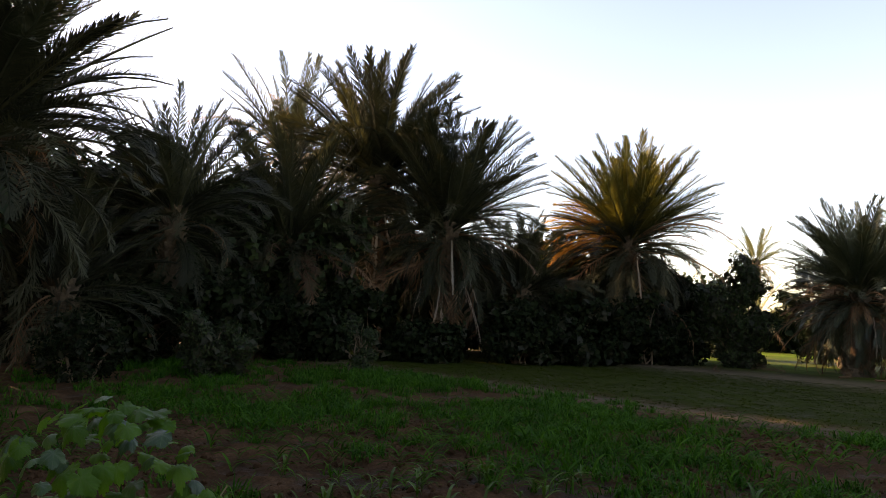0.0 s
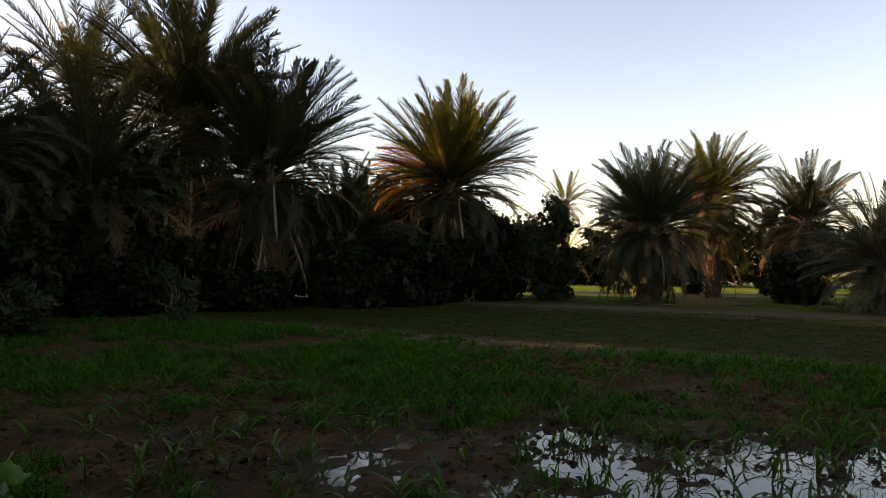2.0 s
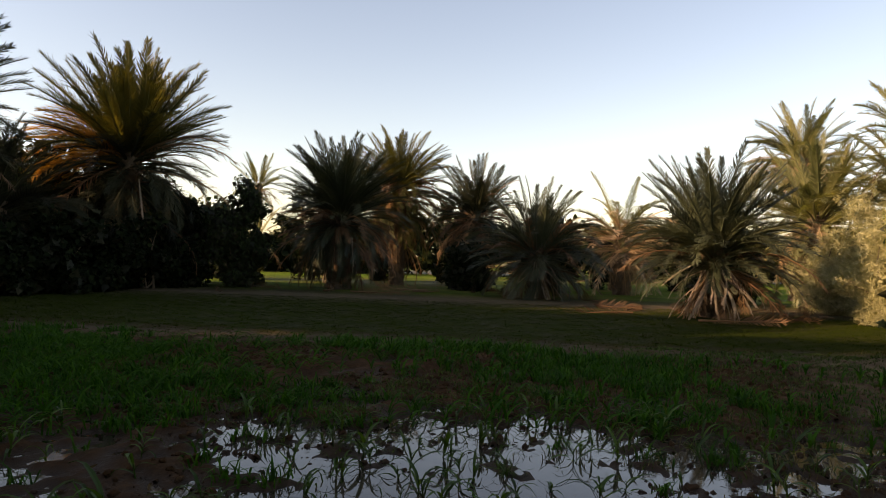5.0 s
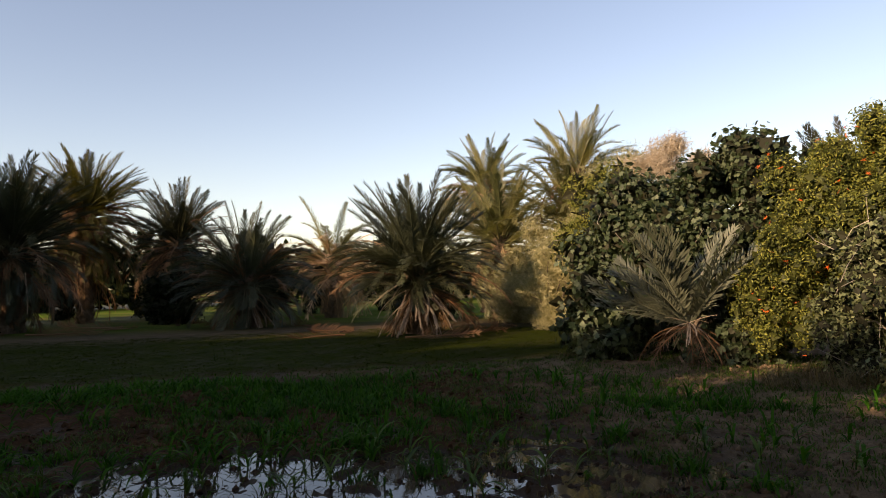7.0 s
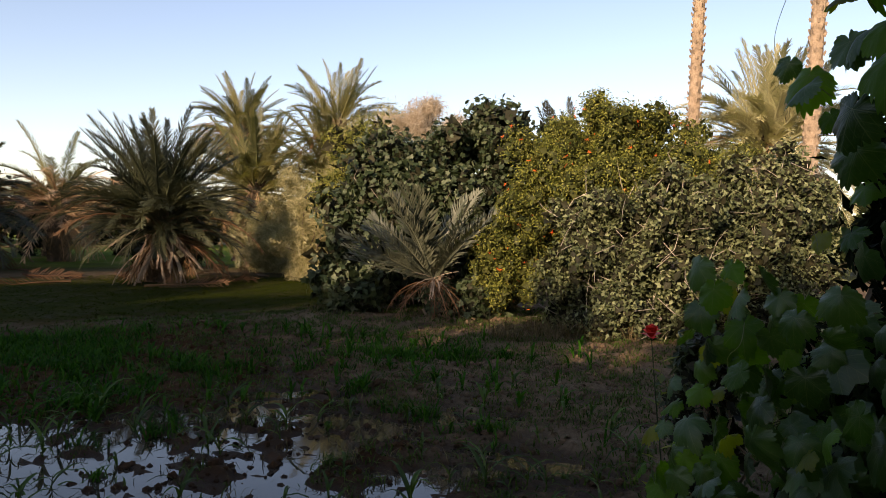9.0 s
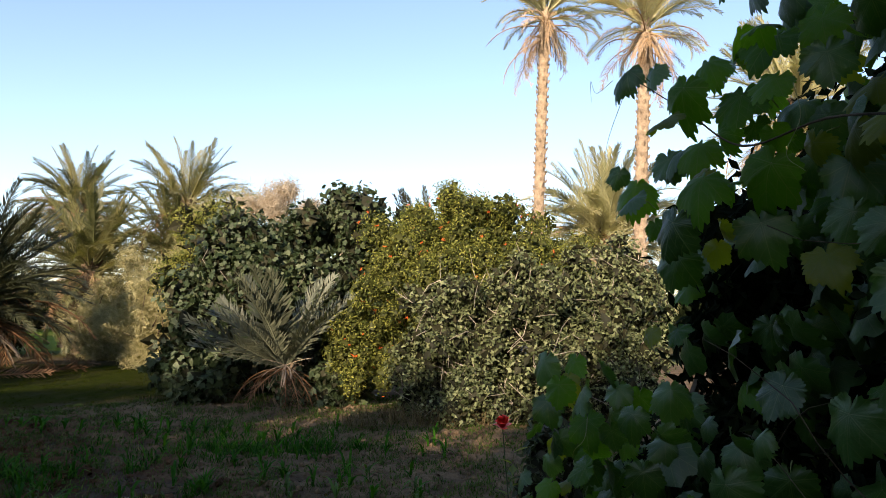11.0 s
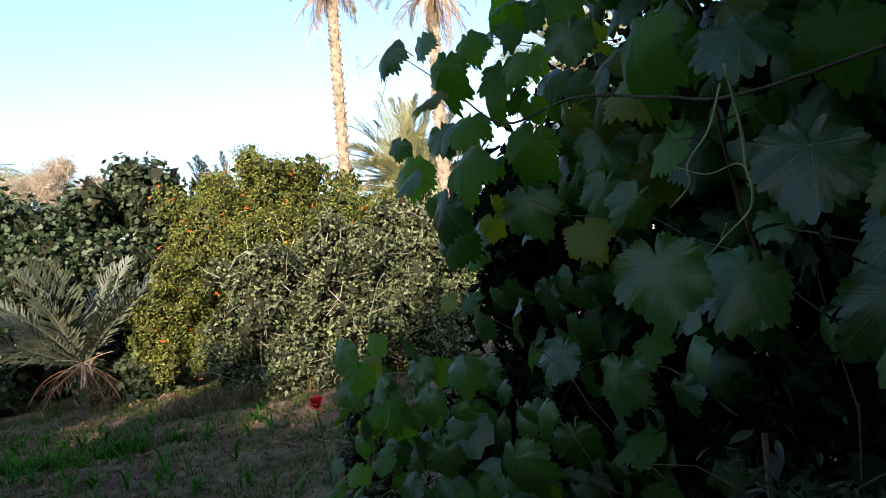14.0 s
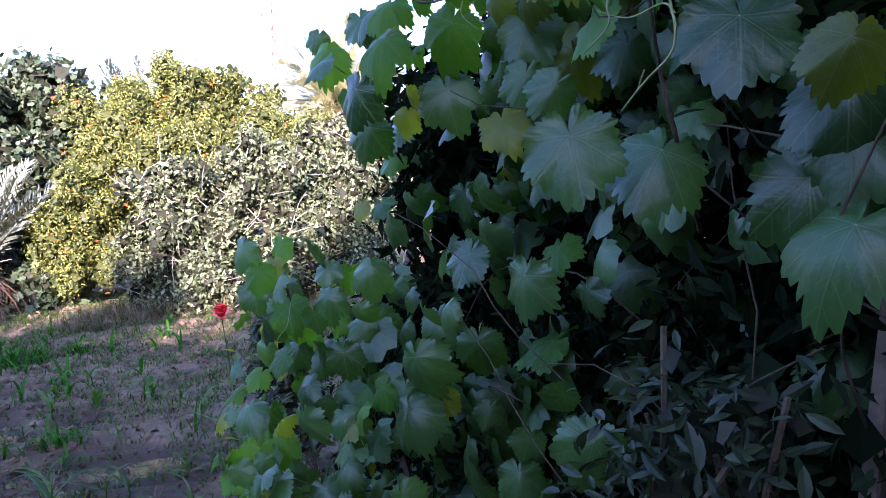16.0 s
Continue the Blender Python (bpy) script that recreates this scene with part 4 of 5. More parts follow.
shrub("weed_clump", (12.3, 3.6), lumps((12.5, 3.6, 0.5), (0.5, 0.7, 0.5), 22, 0.26, R(158)), 1500, 0.16, BROAD_LEAF, M_FIG, "low broad-leaved weeds at the foot of trees", "bush", 159, limb_r=0.008)
shrub("weed_clump", (12.6, 1.2), lumps((12.3, 1.3, 0.35), (0.4, 1.0, 0.35), 26, 0.22, R(58)), 1700, 0.15, BROAD_LEAF, M_FIG, "low broad-leaved weeds at the foot of trees", "bush", 59, limb_r=0.008)
# grey feathery tamarisk and yellow scrub behind
shrub("tamarisk", (21.0, 4.8), lumps((21.0, 4.8, 3.0), (1.3, 1.6, 2.2), 56, 0.55, R(61)), 34000, 0.2, WISP, M_FEATHER, "pale feathery tamarisk behind the fig tree", "tree", 62, inner_mat=M_FEATHER, core=40, core_size=0.3)
shrub("tamarisk", (19.6, 3.6), lumps((19.6, 3.5, 4.4), (0.5, 1.6, 0.8), 34, 0.3, R(67)), 12000, 0.22, WISP, M_PLUME, "tamarisk in pinkish cream bloom behind the fig tree", "tree", 68, limb_r=0.03, inner_mat=M_PLUME, core=30, core_size=0.3)
shrub("tamarisk", (20.2, 5.9), lumps((20.2, 5.9, 1.7), (1.2, 1.3, 1.8), 46, 0.5, R(63)), 30000, 0.2, WISP, M_FEATHER, "pale feathery tamarisk beside the palms", "tree", 64, inner_mat=M_FEATHER, core=40, core_size=0.3)
for i, (x, y, z) in enumerate([(22.6, 9.2, 1.6), (21.6, 7.6, 2.2), (19.4, 6.6, 1.7)]):
    shrub("tamarisk", (x, y), lumps((x, y, z * 0.8), (1.0, 1.1, z), 34, 0.45, R(630 + i)), 22000, 0.2, WISP, M_FEATHER, "pale feathery tamarisk beside the palms", "tree", 640 + i, inner_mat=M_FEATHER, core=40, core_size=0.3)
shrub("citrus_shrub", (16.8, 4.2), lumps((16.8, 4.3, 2.6), (1.1, 1.4, 1.8), 40, 0.5, R(65)), 44000, 0.07, SMALL_LEAF, M_POM, "yellow-green shrub behind the fig tree", "bush", 66)


def blossoms(tree, clumps, foot, count, size, mat, seed, name="blossom"):
    """Small five-petalled flowers over a tree's skin, each its own part."""
    rng = np.random.default_rng(seed)
    verts, faces = [(0, 0, 0)], []
    for k in range(5):
        a = 2 * math.pi * k / 5
        b = len(verts)
        verts += [(0.3 * math.cos(a - 0.5), 0.3 * math.sin(a - 0.5), 0.25), (math.cos(a), math.sin(a), 0.45), (0.3 * math.cos(a + 0.5), 0.3 * math.sin(a + 0.5), 0.25), (0.55 * math.cos(a), 0.55 * math.sin(a), 0.1)]
        faces += [(0, b, b + 3), (b, b + 1, b + 3), (b + 1, b + 2, b + 3), (b + 2, 0, b + 3)]
    me = mesh_of(name, verts, faces)
    me.materials.append(mat)
    local = [(x - foot[0], y - foot[1], z, r) for x, y, z, r in clumps]
    p, nrm = crown_points(local, count, rng, -0.22, 0.2)
    turns = frames_from(nrm, rng)
    for q, t in zip(p, turns):
        m = Matrix(t.tolist()).to_4x4()
        m.translation = q
        part(name, me, None, tree, "", m @ Matrix.Scale(size * rng.uniform(0.7, 1.3), 4))


blossoms(fruit_tree, pom, (12.7, -0.9), 430, 0.04, M_ORANGE, 44)

# ---- grape vine ----


def vine_leaf_mesh(seed, cup, fine=True):
    """A broad, lobed, sharply toothed leaf in its own plane, stalk at the origin, tip along +y, about 1 across."""
    rng = random.Random(seed)
    teeth = rng.choice((26, 29, 32)) if fine else 11
    n = teeth * 3 if fine else teeth * 2
    rings = (0.25, 0.5, 0.75, 0.9, 1.0) if fine else (0.55, 1.0)
    skew, wave = rng.uniform(-8, 8), rng.uniform(0, 6.28)
    fold, curl, side_curl = rng.uniform(0.1, 0.65), rng.uniform(0.3, 1.3), rng.uniform(0.1, 0.9)
    lobe = rng.uniform(0.7, 1.35)
    lobes = ((90 + skew, 0.13 * lobe, 19), (36 + skew, 0.085 * lobe, 17), (144 + skew, 0.085 * lobe, 17), (-14, 0.05, 18), (194, 0.05, 18), (-52, 0.0, 15), (232, 0.0, 15))
    verts, rim, bite = [(0, 0, 0)], [], [rng.uniform(0.05, 0.15) for k in range(teeth + 1)]
    for i in range(n):
        a = -math.pi / 2 + 2 * math.pi * (i + 0.5) / n
        deg = math.degrees(a) % 360
        r = 0.415
        for c, ln, w in lobes:
            d = (deg - c + 180) % 360 - 180
            r += ln * math.exp(-((d / w) ** 2))
        notch = abs((deg - 270 + 180) % 360 - 180)
        r *= (0.12 + 0.88 * min(1, notch / 17) ** 0.6) * (0.97 + 0.3 * math.sin(a))
        if fine:
            r *= 1 + bite[i // 3] * (-0.6, 0.15, 0.45)[i % 3]
        else:
            r *= 1.06 if i % 2 else 0.94
        rim.append((r * math.cos(a), r * math.sin(a)))
    for f in rings:
        for x, y in rim:
            a, x1, y1 = math.atan2(y, x), x * f, y * f
            rr = math.hypot(x1, y1)
            z = cup * 0.5 * rr * rr - fold * abs(x1) ** 1.3 - curl * max(0.0, y1) ** 2.2 - side_curl * abs(x1) ** 2.4
            z += 0.02 * rr * abs(math.sin(2.9 * (a - math.pi / 2))) + 0.06 * f * f * math.sin(3 * a + wave) * rr
            z += 0.018 * f * math.sin(17 * x1 + wave) * math.cos(15 * y1 - wave) + 0.035 * f ** 4 * math.sin(7 * a - wave) + (0.012 * math.sin(i * 2.1 + wave) if f > 0.8 else 0)
            verts.append((x1, y1, z))
    faces = [(0, 1 + i, 1 + (i + 1) % n) for i in range(n)]
    for k in range(len(rings) - 1):
        o = 1 + k * n
        faces += [(o + i, o + n + i, o + n + (i + 1) % n, o + (i + 1) % n) for i in range(n)]
    return verts, faces


CUPS = (-0.35, -0.6, 0.25, -0.15, -0.8, 0.4, -0.5, 0.1, -0.3, 0.5, -1.0, 0.0)
VINE_LEAVES = [vine_leaf_mesh(5 + i, c, False) for i, c in enumerate(CUPS)]
VINE_MESHES = {}
for tone, mat in (("green", M_VINE), ("fresh", M_VINE_FRESH), ("yellow", M_VINE_YELLOW)):
    VINE_MESHES[tone] = []
    for v, f in [vine_leaf_mesh(5 + i, c) for i, c in enumerate(CUPS)]:
        me = mesh_of("leaf", v, f, True, [(a, b) for a, b, c in v])
        me.materials.append(mat)
        VINE_MESHES[tone].append(me)


def leaf_pose(place, normal, hang, size, rng):
    """Leaf whose face looks along normal and whose tip hangs down."""
    n = Vector(normal).normalized()
    tip = Vector((rng.uniform(-hang, hang), rng.uniform(-hang, hang), -1))
    tip = (tip - n * tip.dot(n)).normalized()
    x = tip.cross(n)
    m = Matrix((x, tip, n)).transposed().to_4x4()
    m.translation = place
    return m @ Matrix.Scale(size, 4)


def vine_face(x, z):
    """How far the vine's leafy face stands out, towards +y, at a place along it."""
    end = float(np.interp(z, (0.0, 0.8, 1.35, 1.7, 2.1, 2.3, 2.7, 3.3), (2.7, 2.6, 2.35, 1.9, 1.65, 1.5, 1.25, 0.8))) + 0.06 * math.sin(z * 17)
    y = -0.52 + 0.10 * math.sin(x * 2.9 + z * 1.7) + 0.16 * max(0.0, min(1.0, (1.45 - z) / 0.5)) * max(0.0, min(1.0, (x - 0.9) / 0.5))
    return y, end


vine = thing("grape_vine", (1.0, -0.9, 0), "grape vine with large dusky green lobed leaves over a hedge", "vine")


LEAF_STALK = mesh_of("leaf_stalk", *tube([(0, 0, 0), (0, -0.08, -0.1), (0.02, -0.22, -0.28), (0.03, -0.3, -0.55)], [0.011, 0.011, 0.012, 0.015], 5), True)
LEAF_STALK.materials.append(M_TENDRIL)


def face_leaf(x, y, z, size, tone, rng, out, hang=0.45, stalk=False):
    m = leaf_pose(Vector((x - 1.0, y + 0.9, z)), out, hang, size, rng)
    part("leaf", rng.choice(VINE_MESHES[tone]), None, vine, "", m)
    if stalk:
        part("leaf_stalk", LEAF_STALK, None, vine, "", m)


NEAR_LEAVES = [(0.82, -0.53, 1.61, 0.135), (0.79, -0.64, 1.59, 0.135), (0.67, -0.74, 1.55, 0.135), (0.61, -0.73, 1.5, 0.135), (0.64, -0.77, 1.6, 0.135), (0.64, -0.76, 1.65, 0.135),
               (0.71, -0.68, 1.73, 0.135), (1.21, -0.87, 1.82, 0.135), (1.28, -0.76, 1.86, 0.135), (1.02, -1.08, 1.34, 0.135), (0.8, -0.99, 1.29, 0.135), (1.53, -1.23, 1.4, 0.105),
               (1.03, -0.71, 1.14, 0.135), (0.85, -0.96, 1.8, 0.135)]
MIDDLE_LEAVES = [(1.43, -0.66, 1.76, 0.135), (1.46, -0.48, 1.76, 0.12), (1.6, -0.55, 1.7, 0.12), (1.42, -0.53, 1.85, 0.12), (1.83, -0.62, 1.99, 0.12), (1.7, -0.48, 1.86, 0.105),
                 (2.31, -0.64, 2.06, 0.085), (2.02, -0.72, 1.53, 0.085), (1.78, -0.87, 1.55, 0.105), (2.05, -0.86, 1.69, 0.085), (1.84, -0.71, 1.73, 0.105), (2.14, -0.8, 1.66, 0.105),
                 (1.45, -0.71, 1.42, 0.12), (2.0, -1.09, 1.37, 0.105), (1.31, -0.76, 1.38, 0.135), (1.35, -0.87, 1.43, 0.12), (1.69, -0.74, 1.25, 0.12), (1.38, -0.55, 1.23, 0.135),
                 (1.48, -0.74, 1.22, 0.12), (1.31, -0.82, 1.24, 0.135), (1.66, -0.91, 1.01, 0.12), (1.41, -0.54, 1.12, 0.135), (1.64, -0.88, 0.9, 0.105), (1.35, -0.64, 1.87, 0.135)]
LOW_LEAVES = [(1.75, -0.59, 1.38, 0.105), (2.17, -0.66, 1.32, 0.105), (1.97, -0.73, 1.3, 0.105), (1.81, -0.38, 1.37, 0.105), (1.94, -0.35, 1.37, 0.105), (2.23, -0.38, 1.29, 0.105),
              (2.04, -0.33, 1.43, 0.11), (2.23, -0.47, 1.42, 0.105), (2.21, -0.55, 1.4, 0.105), (2.19, -0.6, 1.34, 0.105), (1.91, -0.42, 1.28, 0.105), (2.19, -0.58, 1.26, 0.105),
              (1.75, -0.59, 1.25, 0.12), (2.17, -0.62, 1.19, 0.105), (1.75, -0.42, 1.11, 0.105), (2.16, -0.55, 1.07, 0.105), (2.1, -0.75, 1.08, 0.105), (1.94, -0.44, 1.16, 0.085),
              (2.37, -0.42, 1.09, 0.085), (2.13, -0.37, 1.06, 0.085)]
LOWER_END_LEAVES = [(2.15, -0.41, 0.94, 0.105), (1.74, -0.4, 1.03, 0.12), (1.97, -0.39, 0.91, 0.105), (1.7, -0.51, 0.98, 0.12), (2.12, -0.33, 0.97, 0.111), (2.45, -0.33, 0.66, 0.13),
                    (1.81, -0.35, 0.87, 0.105), (1.77, -0.45, 0.84, 0.105), (1.96, -0.87, 0.81, 0.105), (2.03, -0.59, 0.73, 0.105), (2.29, -0.33, 0.83, 0.094), (1.82, -0.59, 1.05, 0.105),
                    (2.05, -0.57, 0.94, 0.085), (2.06, -0.68, 1.08, 0.085), (2.19, -0.52, 1.16, 0.105), (2.21, -0.42, 1.18, 0.105), (2.11, -0.56, 1.13, 0.085), (1.56, -0.93, 0.82, 0.12),
                    (1.97, -0.78, 0.73, 0.105), (2.0, -0.68, 0.73, 0.105)]
YELLOW_LEAVES = [(1.15, -0.78, 1.78, 0.098), (1.24, -0.68, 1.68, 0.098), (1.40, -0.85, 1.78, 0.086), (0.90, -1.01, 1.71, 0.111), (2.01, -1.17, 0.82, 0.085), (1.57, -0.63, 1.73, 0.070),
                 (2.33, -0.76, 1.52, 0.085), (2.37, -0.45, 1.14, 0.085), (2.7, -0.33, 0.79, 0.11), (1.29, -0.99, 1.81, 0.098), (1.38, -0.75, 1.93, 0.098), (1.21, -0.72, 1.91, 0.098),
                 (1.08, -0.72, 1.91, 0.111), (1.22, -0.97, 1.93, 0.098), (0.56, -0.65, 1.68, 0.081), (1.48, -0.48, 2.00, 0.098), (1.48, -0.56, 1.88, 0.086), (2.17, -0.43, 1.37, 0.085)]
UPPER_LEAVES = [(1.66, -0.45, 2.17, 0.105), (1.49, -0.52, 2.07, 0.12), (1.52, -0.67, 2.07, 0.12), (1.54, -0.83, 2.07, 0.105), (1.58, -0.97, 2.12, 0.12), (0.95, -0.63, 1.95, 0.135),
                (0.82, -0.7, 1.91, 0.135), (0.78, -0.83, 1.91, 0.135), (0.83, -1.03, 1.84, 0.135), (2.02, -0.65, 2.31, 0.105), (1.91, -0.96, 2.24, 0.105), (1.74, -0.72, 2.05, 0.105),
                (1.78, -0.63, 2.0, 0.105), (1.83, -0.53, 1.91, 0.12), (1.14, -0.83, 2.02, 0.135), (1.44, -0.99, 2.06, 0.12), (1.32, -0.84, 1.96, 0.12), (1.37, -0.67, 2.15, 0.12),
                (1.6, -0.68, 2.17, 0.12), (1.67, -0.64, 1.99, 0.12), (1.59, -0.74, 2.11, 0.12)]


def smooth_line(points, per=6):
    """Points along a soft curve through a few given ones."""
    p = [Vector(q) for q in points]
    p = [p[0] * 2 - p[1]] + p + [p[-1] * 2 - p[-2]]
    out = []
    for i in range(1, len(p) - 2):
        for s in range(per):
            u = s / per
            out.append(0.5 * (2 * p[i] + (p[i + 1] - p[i - 1]) * u + (2 * p[i - 1] - 5 * p[i] + 4 * p[i + 1] - p[i + 2]) * u * u + (3 * p[i] - p[i - 1] - 3 * p[i + 1] + p[i + 2]) * u ** 3))
    return [(q.x - 1.0, q.y + 0.9, q.z) for q in out + [p[-2]]]


def build_vine():
    rng = random.Random(404)
    spots = []
    for rows, tones, lean in ((NEAR_LEAVES, ("green",), 0.3), (MIDDLE_LEAVES, ("green", "green", "green", "fresh"), 0.55), (LOW_LEAVES, ("green", "fresh", "green"), 0.75), (LOWER_END_LEAVES, ("green", "green", "fresh"), 0.75),
                              (UPPER_LEAVES, ("green", "fresh", "fresh"), 0.6), (YELLOW_LEAVES, ("yellow",), 0.6)):
        for k, (x, y, z, size) in enumerate(rows):
            spots.append((x, y, z))
            out = Vector((-0.55 + rng.uniform(-lean, lean), 0.6, 0.5 + rng.uniform(-lean, lean)))
            face_leaf(x, y, z + size * 0.12, size * rng.uniform(0.96, 1.1), tones[k % len(tones)], rng, out, 0.6, True)
    count = tries = 0
    while count < 290 and tries < 15000:
        tries += 1
        low_end, high = count < 125, count > 230
        x, z = (rng.uniform(1.35, 2.7), rng.uniform(0.1, 1.4)) if low_end else (rng.uniform(0.75, 1.6), rng.uniform(1.75, 2.5)) if high else (rng.uniform(-0.3, 2.35), rng.uniform(0.3, 2.75))
        y, end = vine_face(x, z)
        if x > end:
            continue
        if x < 0.6:
            y -= (0.6 - x) * 0.45
        y -= rng.uniform(-0.02, 0.25) if low_end else rng.uniform(0.12, 0.5)
        size = rng.uniform(0.06, 0.10) if low_end else rng.uniform(0.07, 0.115)
        gap = size * (0.4 if low_end else 0.55)
        if any(abs(x - a) < gap and abs(z - c) < gap and abs(y - b) < 0.14 for a, b, c in spots):
            continue
        if x < 1.0 and 0.7 < z < 1.5 and rng.random() < 0.9:
            continue
        spots.append((x, y, z))
        out = Vector((-0.4 + rng.uniform(-1.1, 1.0), 0.7, 0.35 + rng.uniform(-0.8, 0.9)))
        if x > end - 0.3:
            out = out + Vector((0.35, 0, 0))
        face_leaf(x, y, z, size, "yellow" if rng.random() < 0.08 or (z > 1.9 and rng.random() < 0.25) else "fresh" if rng.random() < (0.6 if z > 1.75 else 0.25) else "green", rng, out, 0.8)
        count += 1
    # inner leaves, joined
    verts, faces, uvs = [], [], []
    for k in range(3400):
        x, z = rng.uniform(-0.6, 2.25), rng.uniform(0.1, 3.1)
        y, end = vine_face(x, z)
        if k <= 1150 and (x > end - 0.05 or (x < 1.0 and 0.6 < z < 1.5)):
            continue
        y -= rng.uniform(0.05 if x > 1.5 and z < 1.4 else 0.25, 0.8) + max(0.0, 0.6 - x) * 0.45
        if 2500 >= k > 2100 or k > 3000:
            # behind the top of the face
            x, y, z = rng.uniform(0.5, 1.75), rng.uniform(-1.35, -0.85), rng.uniform(1.5, 2.5)
            if x > vine_face(x, z)[1] - 0.1:
                continue
        elif 2100 >= k > 1700:
            # the low thick end
            x, y, z = rng.uniform(1.5, 2.6), rng.uniform(-0.95, -0.66), rng.uniform(0.1, 1.1)
        elif k > 1150 or k > 2500:
            # leaves added overhead, out of view, to block sky light from the face
            x, y, z = rng.uniform(-1.3, 0.9), rng.uniform(-1.8, -0.1), rng.uniform(2.55, 3.15)
        v, f = VINE_LEAVES[k % 8]
        m = leaf_pose(Vector((x - 1.0, y + 0.9, z)), Vector((rng.uniform(-0.8, 0.8), 1, rng.uniform(-0.5, 0.9))), 0.8, rng.uniform(0.08, 0.13), rng)
        b = len(verts)
        for p in v:
            verts.append(tuple(m @ Vector(p)))
            uvs.append((p[0], p[1]))
        faces += [tuple(i + b for i in q) for q in f]
    inner = part("inner_leaves", mesh_of("inner_leaves", verts, faces, True, uvs), M_VINE, vine)
    inner["kind"] = "stuff"
    # canes inside the leaves
    for k in range(14):
        x0, z0 = rng.uniform(0.3, 1.7), rng.uniform(0.6, 1.6)
        pts, p, d = [], Vector((x0, -0.85, z0)), Vector((rng.uniform(-0.2, 0.9), rng.uniform(0.0, 0.25), rng.uniform(-0.2, 1.0))).normalized()
        for s in range(11):
            pts.append((p.x - 1.0, p.y + 0.9, p.z))
            d = (d + Vector((rng.uniform(-0.35, 0.35), rng.uniform(-0.15, 0.12), rng.uniform(-0.45, 0.3)))).normalized()
            p = p + d * 0.10
            y, end = vine_face(min(p.x, 2.0), p.z)
            p.y, p.x = min(p.y, y - 0.12 - max(0.0, 0.6 - p.x) * 0.45), min(p.x, end)
        part("cane", mesh_of("cane", *tube(pts, [0.0022 - 0.00014 * s for s in range(11)], 6), True), M_CANE_DARK, vine)
    # woody canes along the top
    for pts, r in (([(1.72, -0.46, 2.2), (1.55, -0.55, 2.05), (1.39, -0.6, 1.93), (1.15, -0.63, 1.92), (0.92, -0.64, 1.86), (0.8, -0.66, 1.83), (0.6, -0.72, 1.84), (0.2, -0.95, 1.9)], 0.0023),
                   ([(0.7, -0.54, 1.82), (0.73, -0.57, 1.77), (0.77, -0.62, 1.70), (0.78, -0.65, 1.63), (0.84, -0.75, 1.5)], 0.0026)):
        line = smooth_line(pts)
        part("cane", mesh_of("cane", *tube(line, [r * (0.45 + 0.55 * min(1, s / 12)) * (1 + 0.25 * (s % 6 == 0)) for s in range(len(line))], 7), True), M_CANE_DARK, vine)
    # tendrils
    curls = [([(0.57, -0.44, 1.80), (0.58, -0.46, 1.74), (0.58, -0.46, 1.71), (0.575, -0.46, 1.69), (0.58, -0.46, 1.67), (0.6, -0.45, 1.65), (0.63, -0.45, 1.63)], 0.0017), ([(0.60, -0.45, 1.66), (0.615, -0.455, 1.645), (0.62, -0.46, 1.648)], 0.0009),
             ([(0.6, -0.46, 1.79), (0.61, -0.45, 1.75), (0.62, -0.43, 1.72), (0.62, -0.43, 1.70), (0.64, -0.42, 1.68)], 0.0013), ([(0.575, -0.46, 1.70), (0.60, -0.47, 1.715), (0.63, -0.46, 1.71), (0.66, -0.45, 1.722)], 0.0010),
             ([(1.66, -0.44, 2.12), (1.70, -0.42, 2.04), (1.74, -0.42, 2.0), (1.72, -0.41, 1.94), (1.79, -0.40, 1.9)], 0.0008), ([(1.78, -0.45, 2.2), (1.83, -0.42, 2.18), (1.85, -0.41, 2.22), (1.88, -0.42, 2.17)], 0.0008),
             ([(1.2, -0.60, 2.0), (1.18, -0.6, 1.93), (1.21, -0.59, 1.87), (1.17, -0.6, 1.83)], 0.0009), ([(1.9, -0.42, 1.3), (1.86, -0.40, 1.25), (1.9, -0.38, 1.2), (1.84, -0.39, 1.13)], 0.0012), ([(1.6, -0.5, 1.62), (1.63, -0.48, 1.56), (1.6, -0.48, 1.5), (1.66, -0.49, 1.45)], 0.0009)]
    for pts, r in curls:
        line = smooth_line(pts)
        part("tendril", mesh_of("tendril", *tube(line, [r - 0.5 * r * s / len(line) for s in range(len(line))], 6), True), M_TENDRIL, vine)


build_vine()
# dark hedge that the vine climbs on; its near-black is painted shade
hedge_clumps = [(-0.7 + 0.3 * i, -1.3 + 0.1 * ((i * 7) % 3), 0.35 + 0.42 * j, 0.36) for i in range(9) for j in range(7) if -0.7 + 0.3 * i < 1.7 - 0.62 * max(0.0, 0.42 * j - 1.2)]
hedge("hedge", hedge_clumps, 301, M_LEAF_IN_SHADE, "dark dense hedge with narrow leaves under the vine", 16000, 0.06, LANCE_LEAF, core=170, core_size=0.17)
# further hedge masses, added as dark backing for the vine's gaps
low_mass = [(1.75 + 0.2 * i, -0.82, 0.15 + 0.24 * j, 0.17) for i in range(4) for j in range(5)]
hedge("hedge", low_mass, 305, M_LEAF_IN_SHADE, "dark hedge twigs inside the vine's low end", 5000, 0.05, LANCE_LEAF, core=170, core_size=0.17)
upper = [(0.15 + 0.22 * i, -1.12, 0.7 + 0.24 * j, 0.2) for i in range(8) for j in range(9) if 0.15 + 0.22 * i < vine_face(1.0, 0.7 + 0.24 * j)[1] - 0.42]
